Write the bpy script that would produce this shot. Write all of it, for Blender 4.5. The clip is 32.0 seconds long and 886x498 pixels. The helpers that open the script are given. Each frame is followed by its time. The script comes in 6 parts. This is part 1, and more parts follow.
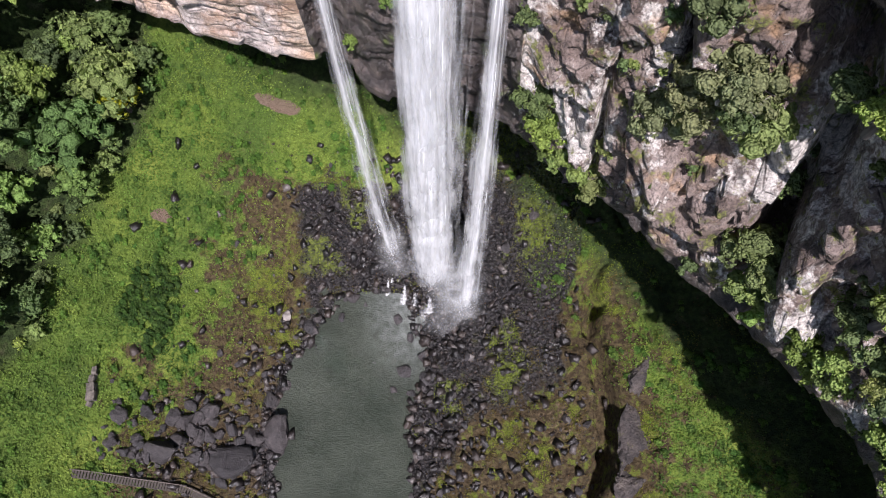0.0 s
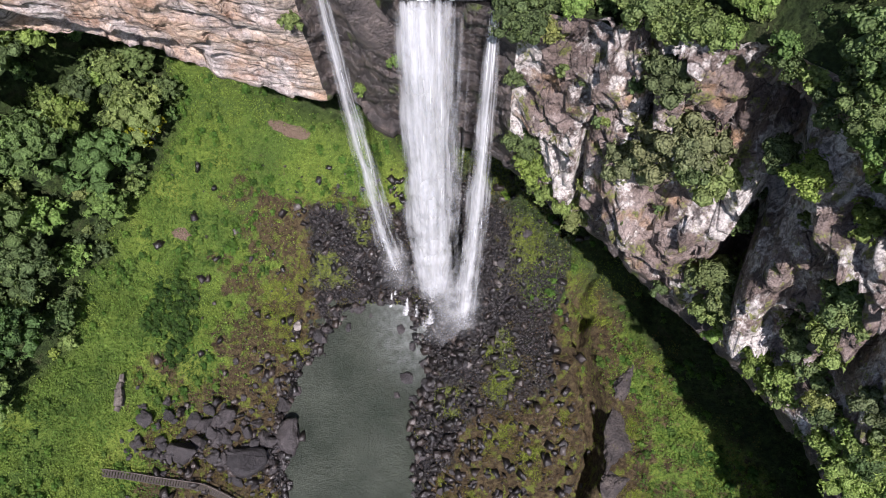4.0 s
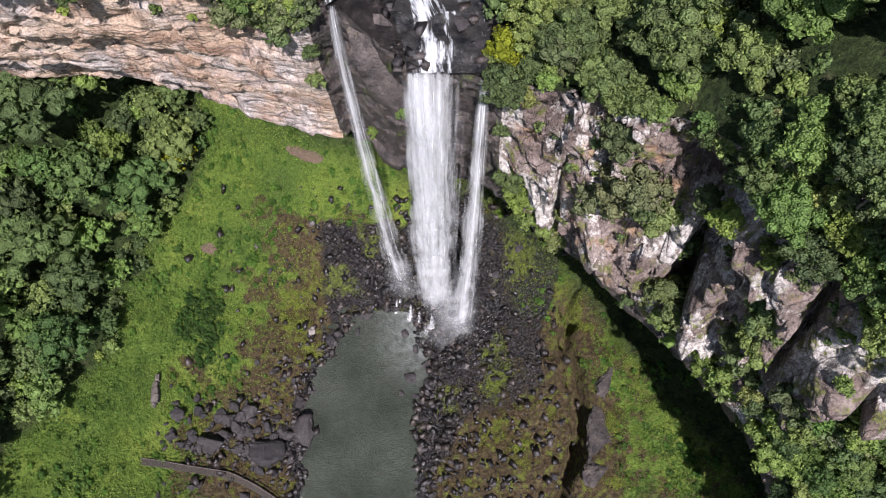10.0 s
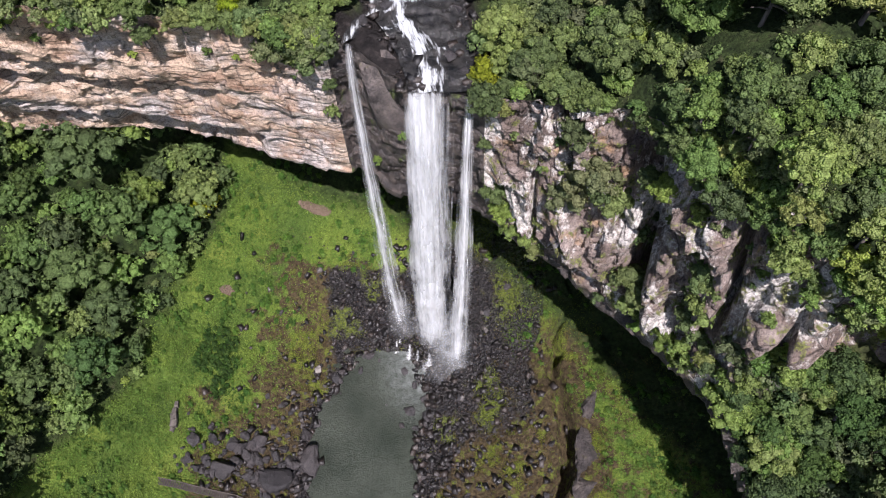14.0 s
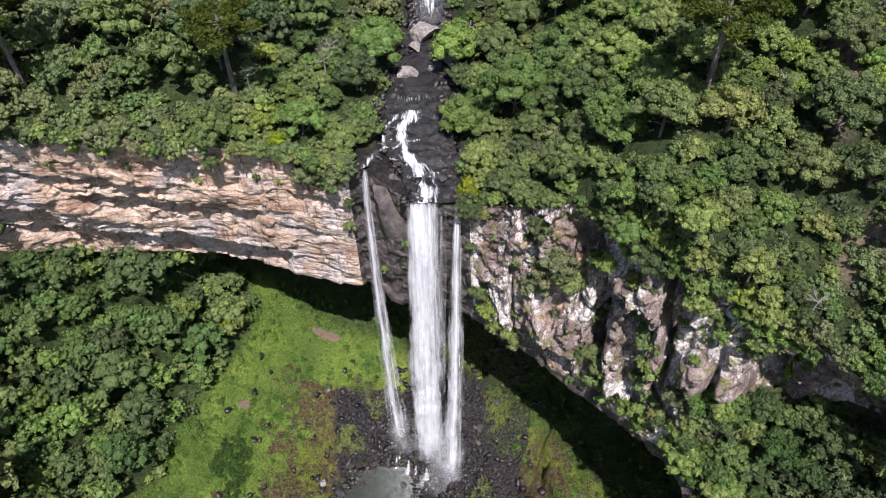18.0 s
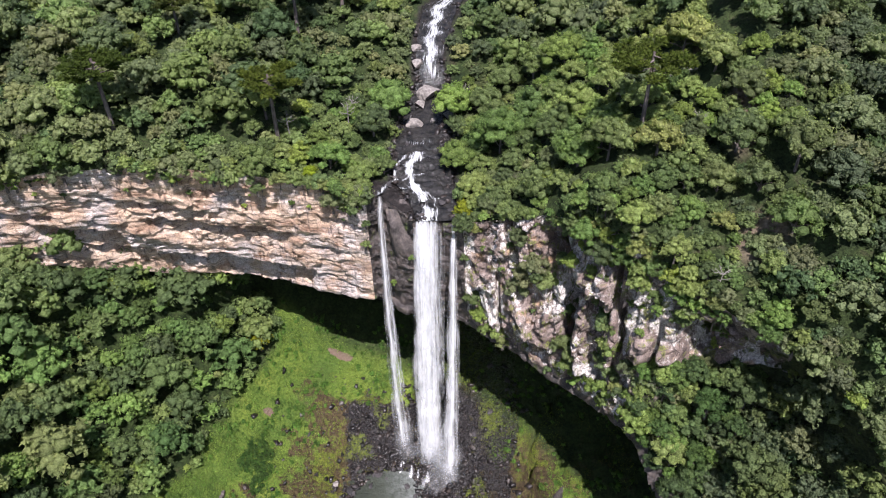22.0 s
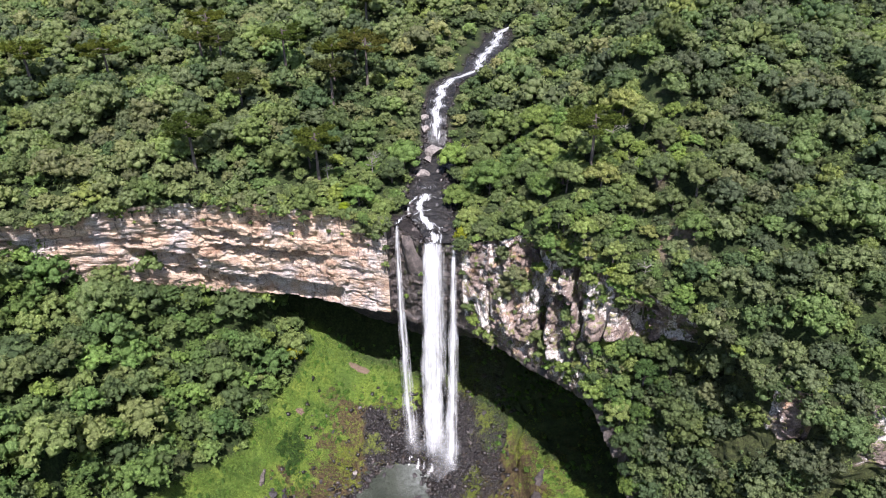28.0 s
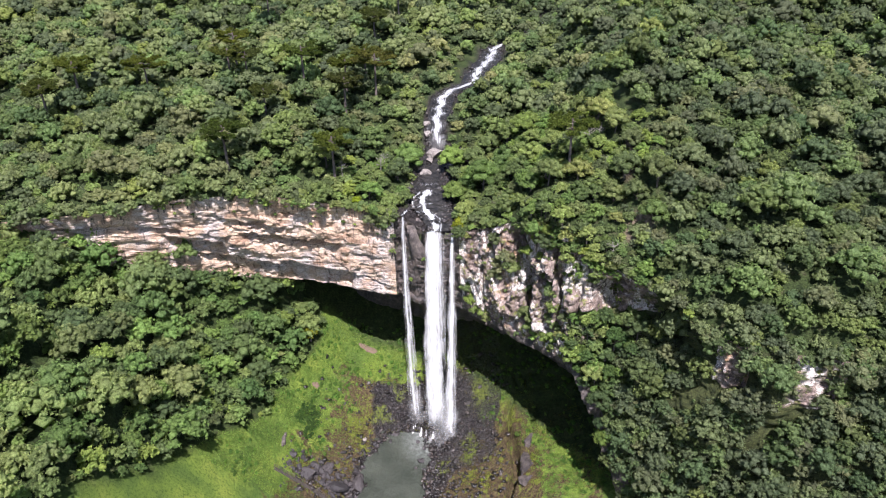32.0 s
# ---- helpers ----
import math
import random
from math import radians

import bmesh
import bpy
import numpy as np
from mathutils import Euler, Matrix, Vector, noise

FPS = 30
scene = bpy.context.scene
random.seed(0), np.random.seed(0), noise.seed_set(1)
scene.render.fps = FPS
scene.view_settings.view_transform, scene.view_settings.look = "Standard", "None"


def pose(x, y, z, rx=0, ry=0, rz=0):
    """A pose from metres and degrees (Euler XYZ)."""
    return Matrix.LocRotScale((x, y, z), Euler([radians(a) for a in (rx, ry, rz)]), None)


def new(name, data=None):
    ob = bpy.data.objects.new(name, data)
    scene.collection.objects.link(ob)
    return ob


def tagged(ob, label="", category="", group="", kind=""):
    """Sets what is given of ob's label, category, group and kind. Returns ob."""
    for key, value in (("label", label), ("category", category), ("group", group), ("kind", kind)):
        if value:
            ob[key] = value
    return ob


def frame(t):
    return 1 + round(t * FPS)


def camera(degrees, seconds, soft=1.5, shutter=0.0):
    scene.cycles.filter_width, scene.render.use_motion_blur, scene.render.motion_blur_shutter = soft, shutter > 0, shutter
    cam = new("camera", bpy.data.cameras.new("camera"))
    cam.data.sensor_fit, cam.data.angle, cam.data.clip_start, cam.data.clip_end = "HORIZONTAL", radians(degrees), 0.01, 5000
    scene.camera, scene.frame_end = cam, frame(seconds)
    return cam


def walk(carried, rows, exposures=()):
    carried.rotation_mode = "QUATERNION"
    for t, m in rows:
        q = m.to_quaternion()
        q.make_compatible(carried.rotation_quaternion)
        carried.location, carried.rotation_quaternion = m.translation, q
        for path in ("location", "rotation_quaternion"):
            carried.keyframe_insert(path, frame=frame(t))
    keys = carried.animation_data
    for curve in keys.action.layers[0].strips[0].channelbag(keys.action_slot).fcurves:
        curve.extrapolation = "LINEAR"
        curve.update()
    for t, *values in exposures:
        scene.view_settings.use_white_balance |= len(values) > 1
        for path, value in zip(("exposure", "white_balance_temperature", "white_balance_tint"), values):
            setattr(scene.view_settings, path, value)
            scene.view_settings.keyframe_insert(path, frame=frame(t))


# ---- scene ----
cam = camera(64.5, 32.0, soft=1.05)
METRES, EYE, TILT, LEAN, TURN = 150.0, 98.5, 7.5, 0.0, 0.0
ROWS = [
    (0.0, 0.0, 0.0, 0.0, 0.11, -77.92, -0.02),
    (0.5, -0.0, 0.0003, 0.0061, 0.11, -77.93, -0.03),
    (1.0, 0.0001, 0.0009, 0.0122, 0.11, -77.92, -0.02),
    (1.5, 0.0002, 0.0015, 0.0184, 0.11, -77.91, -0.02),
    (2.0, 0.0005, 0.002, 0.0247, 0.11, -77.91, 0.01),
    (2.5, 0.0005, 0.0027, 0.0312, 0.1, -77.93, 0.02),
    (3.0, 0.0006, 0.0033, 0.0377, 0.12, -77.91, 0.03),
    (3.5, 0.0008, 0.0038, 0.0441, 0.12, -77.9, 0.04),
    (4.0, 0.0011, 0.0045, 0.0506, 0.12, -77.91, 0.06),
    (4.5, 0.0012, 0.0053, 0.0569, 0.13, -77.9, 0.07),
    (6.5, 0.0015, 0.007, 0.0823, 0.19, -77.87, 0.14),
    (7.0, 0.0015, 0.0076, 0.089, 0.19, -77.85, 0.16),
    (7.5, 0.0017, 0.0082, 0.0954, 0.21, -77.86, 0.17),
    (8.0, 0.0017, 0.0087, 0.102, 0.23, -77.85, 0.18),
    (8.5, 0.0017, 0.0092, 0.1085, 0.24, -77.84, 0.18),
    (9.0, 0.0017, 0.0087, 0.1151, 0.25, -77.8, 0.17),
    (9.5, 0.0018, 0.0059, 0.1218, 0.22, -77.79, 0.15),
    (10.0, 0.0019, 0.0004, 0.1286, 0.14, -77.79, 0.12),
    (10.5, 0.002, -0.0077, 0.1353, 0.02, -77.78, 0.09),
    (11.0, 0.0019, -0.018, 0.1423, -0.13, -77.76, 0.05),
    (11.5, 0.0018, -0.0302, 0.1489, -0.27, -77.56, 0.03),
    (12.0, 0.0021, -0.0445, 0.1555, -0.36, -76.29, 0.01),
    (12.5, 0.0024, -0.0595, 0.1622, -0.53, -72.88, 0.01),
    (13.0, 0.0016, -0.0745, 0.1701, -0.69, -71.83, -0.05),
    (13.5, 0.0019, -0.0904, 0.1768, -0.72, -70.86, 0.0),
    (14.0, 0.0019, -0.1064, 0.1832, -0.75, -68.19, 0.02),
    (14.5, 0.0022, -0.1224, 0.1899, -0.77, -65.21, 0.06),
    (15.0, 0.0027, -0.1392, 0.197, -0.82, -62.2, 0.08),
    (15.5, 0.0037, -0.1559, 0.2042, -0.82, -59.22, 0.12),
    (17.5, 0.0054, -0.2295, 0.2369, -0.85, -52.7, 0.12),
    (18.0, 0.0058, -0.2491, 0.2451, -0.83, -51.98, 0.12),
    (18.5, 0.0061, -0.2688, 0.2534, -0.8, -51.18, 0.12),
    (19.0, 0.0063, -0.2888, 0.2616, -0.78, -50.32, 0.13),
    (19.5, 0.0067, -0.3074, 0.2693, -0.72, -49.46, 0.14),
    (20.0, 0.007, -0.3275, 0.2777, -0.7, -48.51, 0.13),
    (20.5, 0.0078, -0.3473, 0.2858, -0.66, -47.54, 0.14),
    (21.0, 0.0078, -0.3667, 0.2943, -0.66, -46.71, 0.16),
    (21.5, 0.0077, -0.387, 0.3021, -0.62, -45.93, 0.16),
    (22.0, 0.0066, -0.4084, 0.3103, -0.61, -45.13, 0.11),
    (22.5, 0.0061, -0.4294, 0.3184, -0.59, -44.38, 0.11),
    (23.0, 0.0059, -0.4497, 0.3265, -0.56, -43.58, 0.11),
    (23.5, 0.006, -0.4696, 0.3348, -0.51, -42.81, 0.13),
    (24.0, 0.0048, -0.4897, 0.3437, -0.54, -42.05, 0.1),
    (24.5, 0.0047, -0.5097, 0.3523, -0.54, -41.29, 0.1),
    (25.0, 0.0042, -0.5298, 0.3604, -0.52, -40.54, 0.1),
    (25.5, 0.0037, -0.5496, 0.369, -0.51, -39.86, 0.09),
    (27.5, 0.0025, -0.6279, 0.401, -0.45, -38.55, 0.06),
    (28.0, 0.0023, -0.6461, 0.4088, -0.44, -38.42, 0.06),
    (28.5, 0.0024, -0.6647, 0.4166, -0.42, -38.29, 0.07),
    (29.0, 0.0025, -0.6834, 0.4248, -0.41, -38.17, 0.08),
    (29.5, 0.0026, -0.7027, 0.4328, -0.4, -38.04, 0.1),
    (30.0, 0.0031, -0.7221, 0.4404, -0.38, -37.87, 0.12),
    (30.5, 0.0032, -0.7413, 0.4483, -0.38, -37.75, 0.15),
    (31.0, 0.0036, -0.7602, 0.4561, -0.36, -37.6, 0.16),
    (31.5, 0.004, -0.7786, 0.4638, -0.35, -37.47, 0.17),
    (32.0, 0.0044, -0.7962, 0.4716, -0.35, -37.35, 0.17),
]
walk(cam, [(t, pose(0, 0, EYE, TILT, LEAN, TURN) @ pose(METRES * x, METRES * y, METRES * z, 90 + pitch, roll, yaw)) for t, x, y, z, yaw, pitch, roll in ROWS],
     [(0.0, 0.99, 6300, 20), (12.0, 0.90, 6300, 19), (32.0, 1.38, 6300, 20)])

# ---------------------------------------------------------------- sun and sky
SHADE = Vector((-0.07, 0.55, -1.0))            # the way the sunlight goes
sun_data = bpy.data.lights.new("sun", "SUN")
sun_data.energy, sun_data.angle, sun_data.color = 5.0, radians(0.55), (1.0, 0.965, 0.94)
sun = new("sun", sun_data)
sun.rotation_euler = SHADE.to_track_quat("-Z", "Y").to_euler()
sky_world = bpy.data.worlds.new("sky")
scene.world = sky_world
sky_world.use_nodes = True
sky = sky_world.node_tree.nodes.new("ShaderNodeTexSky")
sky.sky_type, sky.sun_disc = "NISHITA", False
sky.sun_elevation = math.atan2(1.0, math.hypot(SHADE.x, SHADE.y))
sky.sun_rotation = math.atan2(-SHADE.x, -SHADE.y)
sky_world.node_tree.links.new(sky.outputs[0], sky_world.node_tree.nodes["Background"].inputs[0])
sky_world.node_tree.nodes["Background"].inputs[1].default_value = 0.08
rng = np.random.default_rng(7)


# ---------------------------------------------------------------- noise
def hash01(i, j, k, seed=0):
    """A random number from 0 to 1 for whole-number cells."""
    h = (np.asarray(i, np.int64) * 374761393 + np.asarray(j, np.int64) * 668265263 + np.asarray(k, np.int64) * 2147483647 + seed * 974634777) & 0xFFFFFFFF
    h = ((h ^ (h >> 13)) * 1274126177) & 0xFFFFFFFF
    h = ((h ^ (h >> 16)) * 1103515245) & 0xFFFFFFFF
    return ((h ^ (h >> 15)) & 0xFFFFFF) / float(0xFFFFFF)


def vnoise(x, y, z=0.0, seed=0):
    """Smooth value noise, -1 to 1."""
    x, y, z = np.broadcast_arrays(np.asarray(x, float), np.asarray(y, float), np.asarray(z, float))
    i, j, k = np.floor(x).astype(np.int64), np.floor(y).astype(np.int64), np.floor(z).astype(np.int64)
    f, g, h = x - i, y - j, z - k
    f, g, h = f * f * (3 - 2 * f), g * g * (3 - 2 * g), h * h * (3 - 2 * h)
    out = 0
    for a in (0, 1):
        for b in (0, 1):
            for c in (0, 1):
                out = out + hash01(i + a, j + b, k + c, seed) * (f if a else 1 - f) * (g if b else 1 - g) * (h if c else 1 - h)
    return out * 2 - 1


def fbm(x, y, z=0.0, octaves=4, seed=0):
    out, amp = 0, 0.5
    for o in range(octaves):
        out = out + amp * vnoise(np.asarray(x) * 2 ** o, np.asarray(y) * 2 ** o, np.asarray(z) * 2 ** o, seed + o)
        amp *= 0.5
    return out


def smooth(a, b, v):
    t = np.clip((np.asarray(v, float) - a) / (b - a), 0, 1)
    return t * t * (3 - 2 * t)


# ---------------------------------------------------------------- mesh tools
def mesh_from(name, verts, faces, material, smooth_shade=False, values=()):
    """A mesh from numpy arrays; faces all have the same number of corners. values: (name, one number a point)."""
    verts, faces = np.asarray(verts, np.float32), np.asarray(faces, np.int32)
    me = bpy.data.meshes.new(name)
    me.vertices.add(len(verts))
    me.vertices.foreach_set("co", verts.ravel())
    me.loops.add(faces.size)
    me.loops.foreach_set("vertex_index", faces.ravel())
    me.polygons.add(len(faces))
    me.polygons.foreach_set("loop_start", np.arange(len(faces), dtype=np.int32) * faces.shape[1])
    me.update(calc_edges=True)
    if smooth_shade:
        me.polygons.foreach_set("use_smooth", np.ones(len(faces), bool))
    for key, numbers in values:
        at = me.attributes.new(key, "FLOAT", "POINT")
        at.data.foreach_set("value", np.asarray(numbers, np.float32))
    me.materials.append(material)
    return me


def grid_faces(rows, cols, flip=False):
    a = (np.arange(rows - 1)[:, None] * cols + np.arange(cols - 1)[None, :]).ravel()
    f = np.stack([a, a + 1, a + cols + 1, a + cols], 1)
    return f[:, ::-1] if flip else f


def add_uv(me, u, v):
    layer = me.uv_layers.new(name="flow")
    index = np.empty(len(me.loops), np.int32)
    me.loops.foreach_get("vertex_index", index)
    layer.data.foreach_set("uv", np.stack([np.asarray(u)[index], np.asarray(v)[index]], 1).astype(np.float32).ravel())


def part(name, me, parent, label=""):
    ob = new(name, me)
    ob.parent = parent
    return tagged(ob, label)


def ball(level):
    bm = bmesh.new()
    bmesh.ops.create_icosphere(bm, subdivisions=level, radius=1)
    v = np.array([w.co[:] for w in bm.verts])
    f = np.array([[w.index for w in p.verts] for p in bm.faces])
    bm.free()
    return v, f


BALL1, BALL3, BALL5 = ball(1), ball(3), ball(5)


def tube(points, radii, sides=7):
    """Rings of a tapering limb along a line: points and triangles."""
    pts = np.asarray(points, float)
    verts, faces = [], []
    for n, (p, r) in enumerate(zip(pts, radii)):
        d = pts[min(n + 1, len(pts) - 1)] - pts[max(n - 1, 0)]
        d = d / np.linalg.norm(d)
        a = np.cross(d, (0.31, 0.95, 0.05)); a = a / np.linalg.norm(a)
        b = np.cross(d, a)
        for s in range(sides):
            w = 2 * math.pi * s / sides
            verts.append(p + r * (math.cos(w) * a + math.sin(w) * b))
        if n:
            o = (n - 1) * sides
            for s in range(sides):
                q = (s + 1) % sides
                faces += [[o + s, o + q, o + sides + q], [o + s, o + sides + q, o + sides + s]]
    return np.array(verts), np.array(faces)


def join(pieces):
    verts, faces, n = [], [], 0
    for v, f in pieces:
        verts.append(v); faces.append(np.asarray(f) + n); n += len(v)
    return np.concatenate(verts), np.concatenate(faces)


# ---------------------------------------------------------------- materials
class Nodes:
    """A small helper to wire a material."""
    def __init__(self, name, rough=0.8, gloss=0.3):
        self.m = bpy.data.materials.new(name)
        self.m.use_nodes = True
        self.t = self.m.node_tree
        self.b = self.t.nodes["Principled BSDF"]
        self.b.inputs["Roughness"].default_value = rough
        self.b.inputs["Specular IOR Level"].default_value = gloss

    def add(self, kind, **inputs):
        n = self.t.nodes.new(kind)
        for key, v in inputs.items():
            self.put(n.inputs[key.replace("_", " ")], v)
        return n

    def put(self, socket, v):
        if isinstance(v, bpy.types.NodeSocket):
            self.t.links.new(v, socket)
        else:
            socket.default_value = v

    def where(self, sx=1.0, sy=1.0, sz=1.0, kind="Position"):
        src = self.add("ShaderNodeNewGeometry").outputs["Position"] if kind == "Position" else self.add("ShaderNodeTexCoord").outputs[kind]
        n = self.add("ShaderNodeMapping")
        self.put(n.inputs["Vector"], src)
        n.inputs["Scale"].default_value = (sx, sy, sz)
        return n.outputs[0]

    def noise(self, at, scale, detail=4.0, rough=0.55, warp=0.0):
        n = self.add("ShaderNodeTexNoise", Vector=at, Scale=scale, Detail=detail, Roughness=rough, Distortion=warp)
        return n.outputs["Fac"]

    def ramp(self, f, *stops):
        n = self.add("ShaderNodeValToRGB", Fac=f)
        e = n.color_ramp.elements
        while len(e) < len(stops):
            e.new(0.5)
        for q, (p, c) in zip(e, stops):
            q.position, q.color = p, ((c, c, c, 1) if isinstance(c, (int, float)) else (*c, 1))
        return n.outputs[0]

    def mix(self, f, a, b, how="MIX"):
        n = self.add("ShaderNodeMix")
        n.data_type, n.blend_type = "RGBA", how
        self.put(n.inputs[0], f)
        self.put(n.inputs[6], a if isinstance(a, bpy.types.NodeSocket) else (*a, 1))
        self.put(n.inputs[7], b if isinstance(b, bpy.types.NodeSocket) else (*b, 1))
        return n.outputs[2]

    def maths(self, op, a, b=0.5, c=0.0):
        n = self.add("ShaderNodeMath")
        n.operation = op
        for s, v in zip(n.inputs, (a, b, c)):
            self.put(s, v)
        return n.outputs[0]

    def value(self, name):
        n = self.add("ShaderNodeAttribute")
        n.attribute_name = name
        return n.outputs["Fac"]

    def bump(self, height, strength=0.5, distance=0.2):
        n = self.add("ShaderNodeBump", Height=height, Strength=strength, Distance=distance)
        self.put(self.b.inputs["Normal"], n.outputs[0])

    def cracks(self, at, scale, width):
        n = self.add("ShaderNodeTexVoronoi", Vector=at, Scale=scale)
        n.feature = "DISTANCE_TO_EDGE"
        return self.ramp(n.outputs["Distance"], (0.0, 0.0), (width, 1.0))

    def color(self, c):
        self.put(self.b.inputs["Base Color"], c)
        return self.m


def make_sandstone():
    k = Nodes("sandstone", 0.9, 0.2)
    p, s = k.where(), k.where(0.4, 0.4, 1.3)
    c = k.ramp(k.noise(s, 0.34, 8, 0.64), (0.3, (0.27, 0.165, 0.11)), (0.43, (0.40, 0.275, 0.195)), (0.55, (0.54, 0.405, 0.30)), (0.72, (0.64, 0.53, 0.44)))
    pale = k.ramp(k.noise(p, 0.11, 7, 0.68), (0.47, 0.0), (0.6, 0.9))
    c = k.mix(pale, c, k.ramp(k.noise(s, 1.1, 8, 0.7), (0.33, (0.20, 0.17, 0.165)), (0.5, (0.46, 0.41, 0.385)), (0.66, (0.68, 0.62, 0.58))))
    streak = k.ramp(k.noise(k.where(1.1, 1.1, 0.12), 0.9, 7, 0.68), (0.55, 0.0), (0.66, 0.85))
    c = k.mix(streak, c, (0.07, 0.058, 0.054))
    stain = k.ramp(k.noise(p, 0.30, 7, 0.7), (0.59, 0.0), (0.67, 0.7))
    c = k.mix(stain, c, (0.20, 0.10, 0.055))
    fine = k.noise(k.where(1, 1, 1.1), 4.2, 8, 0.76)
    c = k.mix(0.75, c, k.ramp(fine, (0.36, 0.28), (0.5, 0.95), (0.62, 1.25)), "MULTIPLY")
    wavy = k.add("ShaderNodeTexNoise", Vector=p, Scale=0.5, Detail=4.0).outputs["Color"]
    seam = k.cracks(k.mix(0.16, k.where(0.22, 0.22, 1.1), wavy), 0.9, 0.045)
    split = k.cracks(k.mix(0.2, k.where(0.8, 0.8, 0.9), wavy), 0.7, 0.035)
    c = k.mix(k.ramp(k.noise(p, 0.5, 4), (0.42, 0.0), (0.6, 0.8)), c, k.mix(1.0, c, k.ramp(seam, (0.0, 0.15), (1.0, 1.08)), "MULTIPLY"))
    c = k.mix(k.ramp(k.noise(p, 0.7, 4), (0.5, 0.0), (0.62, 0.6)), c, k.mix(1.0, c, k.ramp(split, (0.0, 0.2), (1.0, 1.05)), "MULTIPLY"))
    k.bump(k.maths("ADD", fine, k.maths("ADD", k.maths("MULTIPLY", seam, 0.35), k.maths("MULTIPLY", split, 0.15))), 1.0, 0.3)
    return k.color(c)


def make_basalt():
    k = Nodes("wet_basalt", 0.42, 0.5)
    p = k.where()
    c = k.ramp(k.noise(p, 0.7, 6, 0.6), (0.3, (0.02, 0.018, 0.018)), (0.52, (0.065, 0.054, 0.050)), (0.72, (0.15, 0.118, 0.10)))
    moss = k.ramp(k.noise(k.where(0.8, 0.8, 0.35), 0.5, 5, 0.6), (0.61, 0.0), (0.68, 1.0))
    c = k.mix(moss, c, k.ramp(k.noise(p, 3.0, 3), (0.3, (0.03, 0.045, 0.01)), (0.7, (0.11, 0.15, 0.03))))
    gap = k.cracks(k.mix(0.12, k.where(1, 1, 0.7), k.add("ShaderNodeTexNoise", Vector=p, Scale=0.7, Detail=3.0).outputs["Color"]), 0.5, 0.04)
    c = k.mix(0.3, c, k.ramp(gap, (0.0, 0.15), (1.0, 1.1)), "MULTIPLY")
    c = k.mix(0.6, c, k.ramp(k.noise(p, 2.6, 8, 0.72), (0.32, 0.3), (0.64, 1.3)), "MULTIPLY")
    k.bump(k.maths("ADD", k.noise(p, 2.0, 8, 0.7), k.maths("MULTIPLY", gap, 0.15)), 1.0, 0.5)
    return k.color(c)


def make_greycliff():
    k = Nodes("lichened_basalt", 0.85, 0.25)
    p, tall = k.where(), k.where(1, 1, 0.45)
    c = k.ramp(k.noise(p, 0.28, 8, 0.66), (0.34, (0.07, 0.055, 0.05)), (0.48, (0.20, 0.15, 0.128)), (0.64, (0.33, 0.265, 0.235)))
    patch = k.maths("ADD", k.maths("MULTIPLY", k.noise(tall, 0.2, 5, 0.6), 0.62), k.maths("MULTIPLY", k.noise(p, 1.3, 9, 0.78), 0.38))
    white = k.ramp(patch, (0.50, 0.0), (0.545, 1.0))
    c = k.mix(white, c, k.ramp(k.noise(p, 2.4, 7, 0.7), (0.33, (0.35, 0.31, 0.285)), (0.58, (0.74, 0.685, 0.635))))
    c = k.mix(k.ramp(k.noise(k.where(1.2, 1.2, 0.14), 0.8, 7, 0.68), (0.57, 0.0), (0.66, 0.75)), c, (0.05, 0.043, 0.042))
    c = k.mix(k.ramp(k.noise(p, 0.26, 5), (0.6, 0.0), (0.68, 0.7)), c, (0.40, 0.25, 0.14))
    moss = k.ramp(k.noise(p, 0.5, 9, 0.74), (0.55, 0.0), (0.59, 0.95))
    c = k.mix(moss, c, k.ramp(k.noise(p, 4.0, 3), (0.3, (0.06, 0.07, 0.02)), (0.7, (0.20, 0.21, 0.06))))
    fine = k.noise(p, 4.0, 9, 0.8)
    c = k.mix(0.85, c, k.ramp(fine, (0.36, 0.2), (0.5, 0.95), (0.6, 1.3)), "MULTIPLY")
    wavy = k.add("ShaderNodeTexNoise", Vector=p, Scale=0.6, Detail=4.0).outputs["Color"]
    gap = k.cracks(k.mix(0.14, k.where(1, 1, 0.5), wavy), 0.45, 0.035)
    split = k.cracks(k.mix(0.2, k.where(0.9, 0.9, 0.7), wavy), 1.2, 0.06)
    c = k.mix(k.ramp(k.noise(p, 0.4, 4), (0.42, 0.0), (0.6, 0.85)), c, k.mix(1.0, c, k.ramp(gap, (0.0, 0.1), (1.0, 1.08)), "MULTIPLY"))
    c = k.mix(k.ramp(k.noise(p, 0.7, 4), (0.5, 0.0), (0.62, 0.6)), c, k.mix(1.0, c, k.ramp(split, (0.0, 0.15), (1.0, 1.08)), "MULTIPLY"))
    low = k.mix(0.8, k.ramp(k.noise(p, 0.5, 6, 0.65), (0.3, (0.02, 0.03, 0.01)), (0.7, (0.07, 0.08, 0.025))), k.ramp(k.noise(p, 2.8, 7, 0.7), (0.35, 0.2), (0.62, 1.4)), "MULTIPLY")
    c = k.mix(k.ramp(k.maths("ADD", k.value("soil"), k.maths("MULTIPLY", k.maths("SUBTRACT", k.noise(p, 0.4, 5), 0.5), 1.2)), (0.35, 0.0), (0.5, 1.0)), c, low)
    k.bump(k.maths("ADD", k.maths("ADD", fine, k.maths("MULTIPLY", split, 0.2)), k.maths("MULTIPLY", gap, 0.3)), 1.0, 0.4)
    return k.color(c)


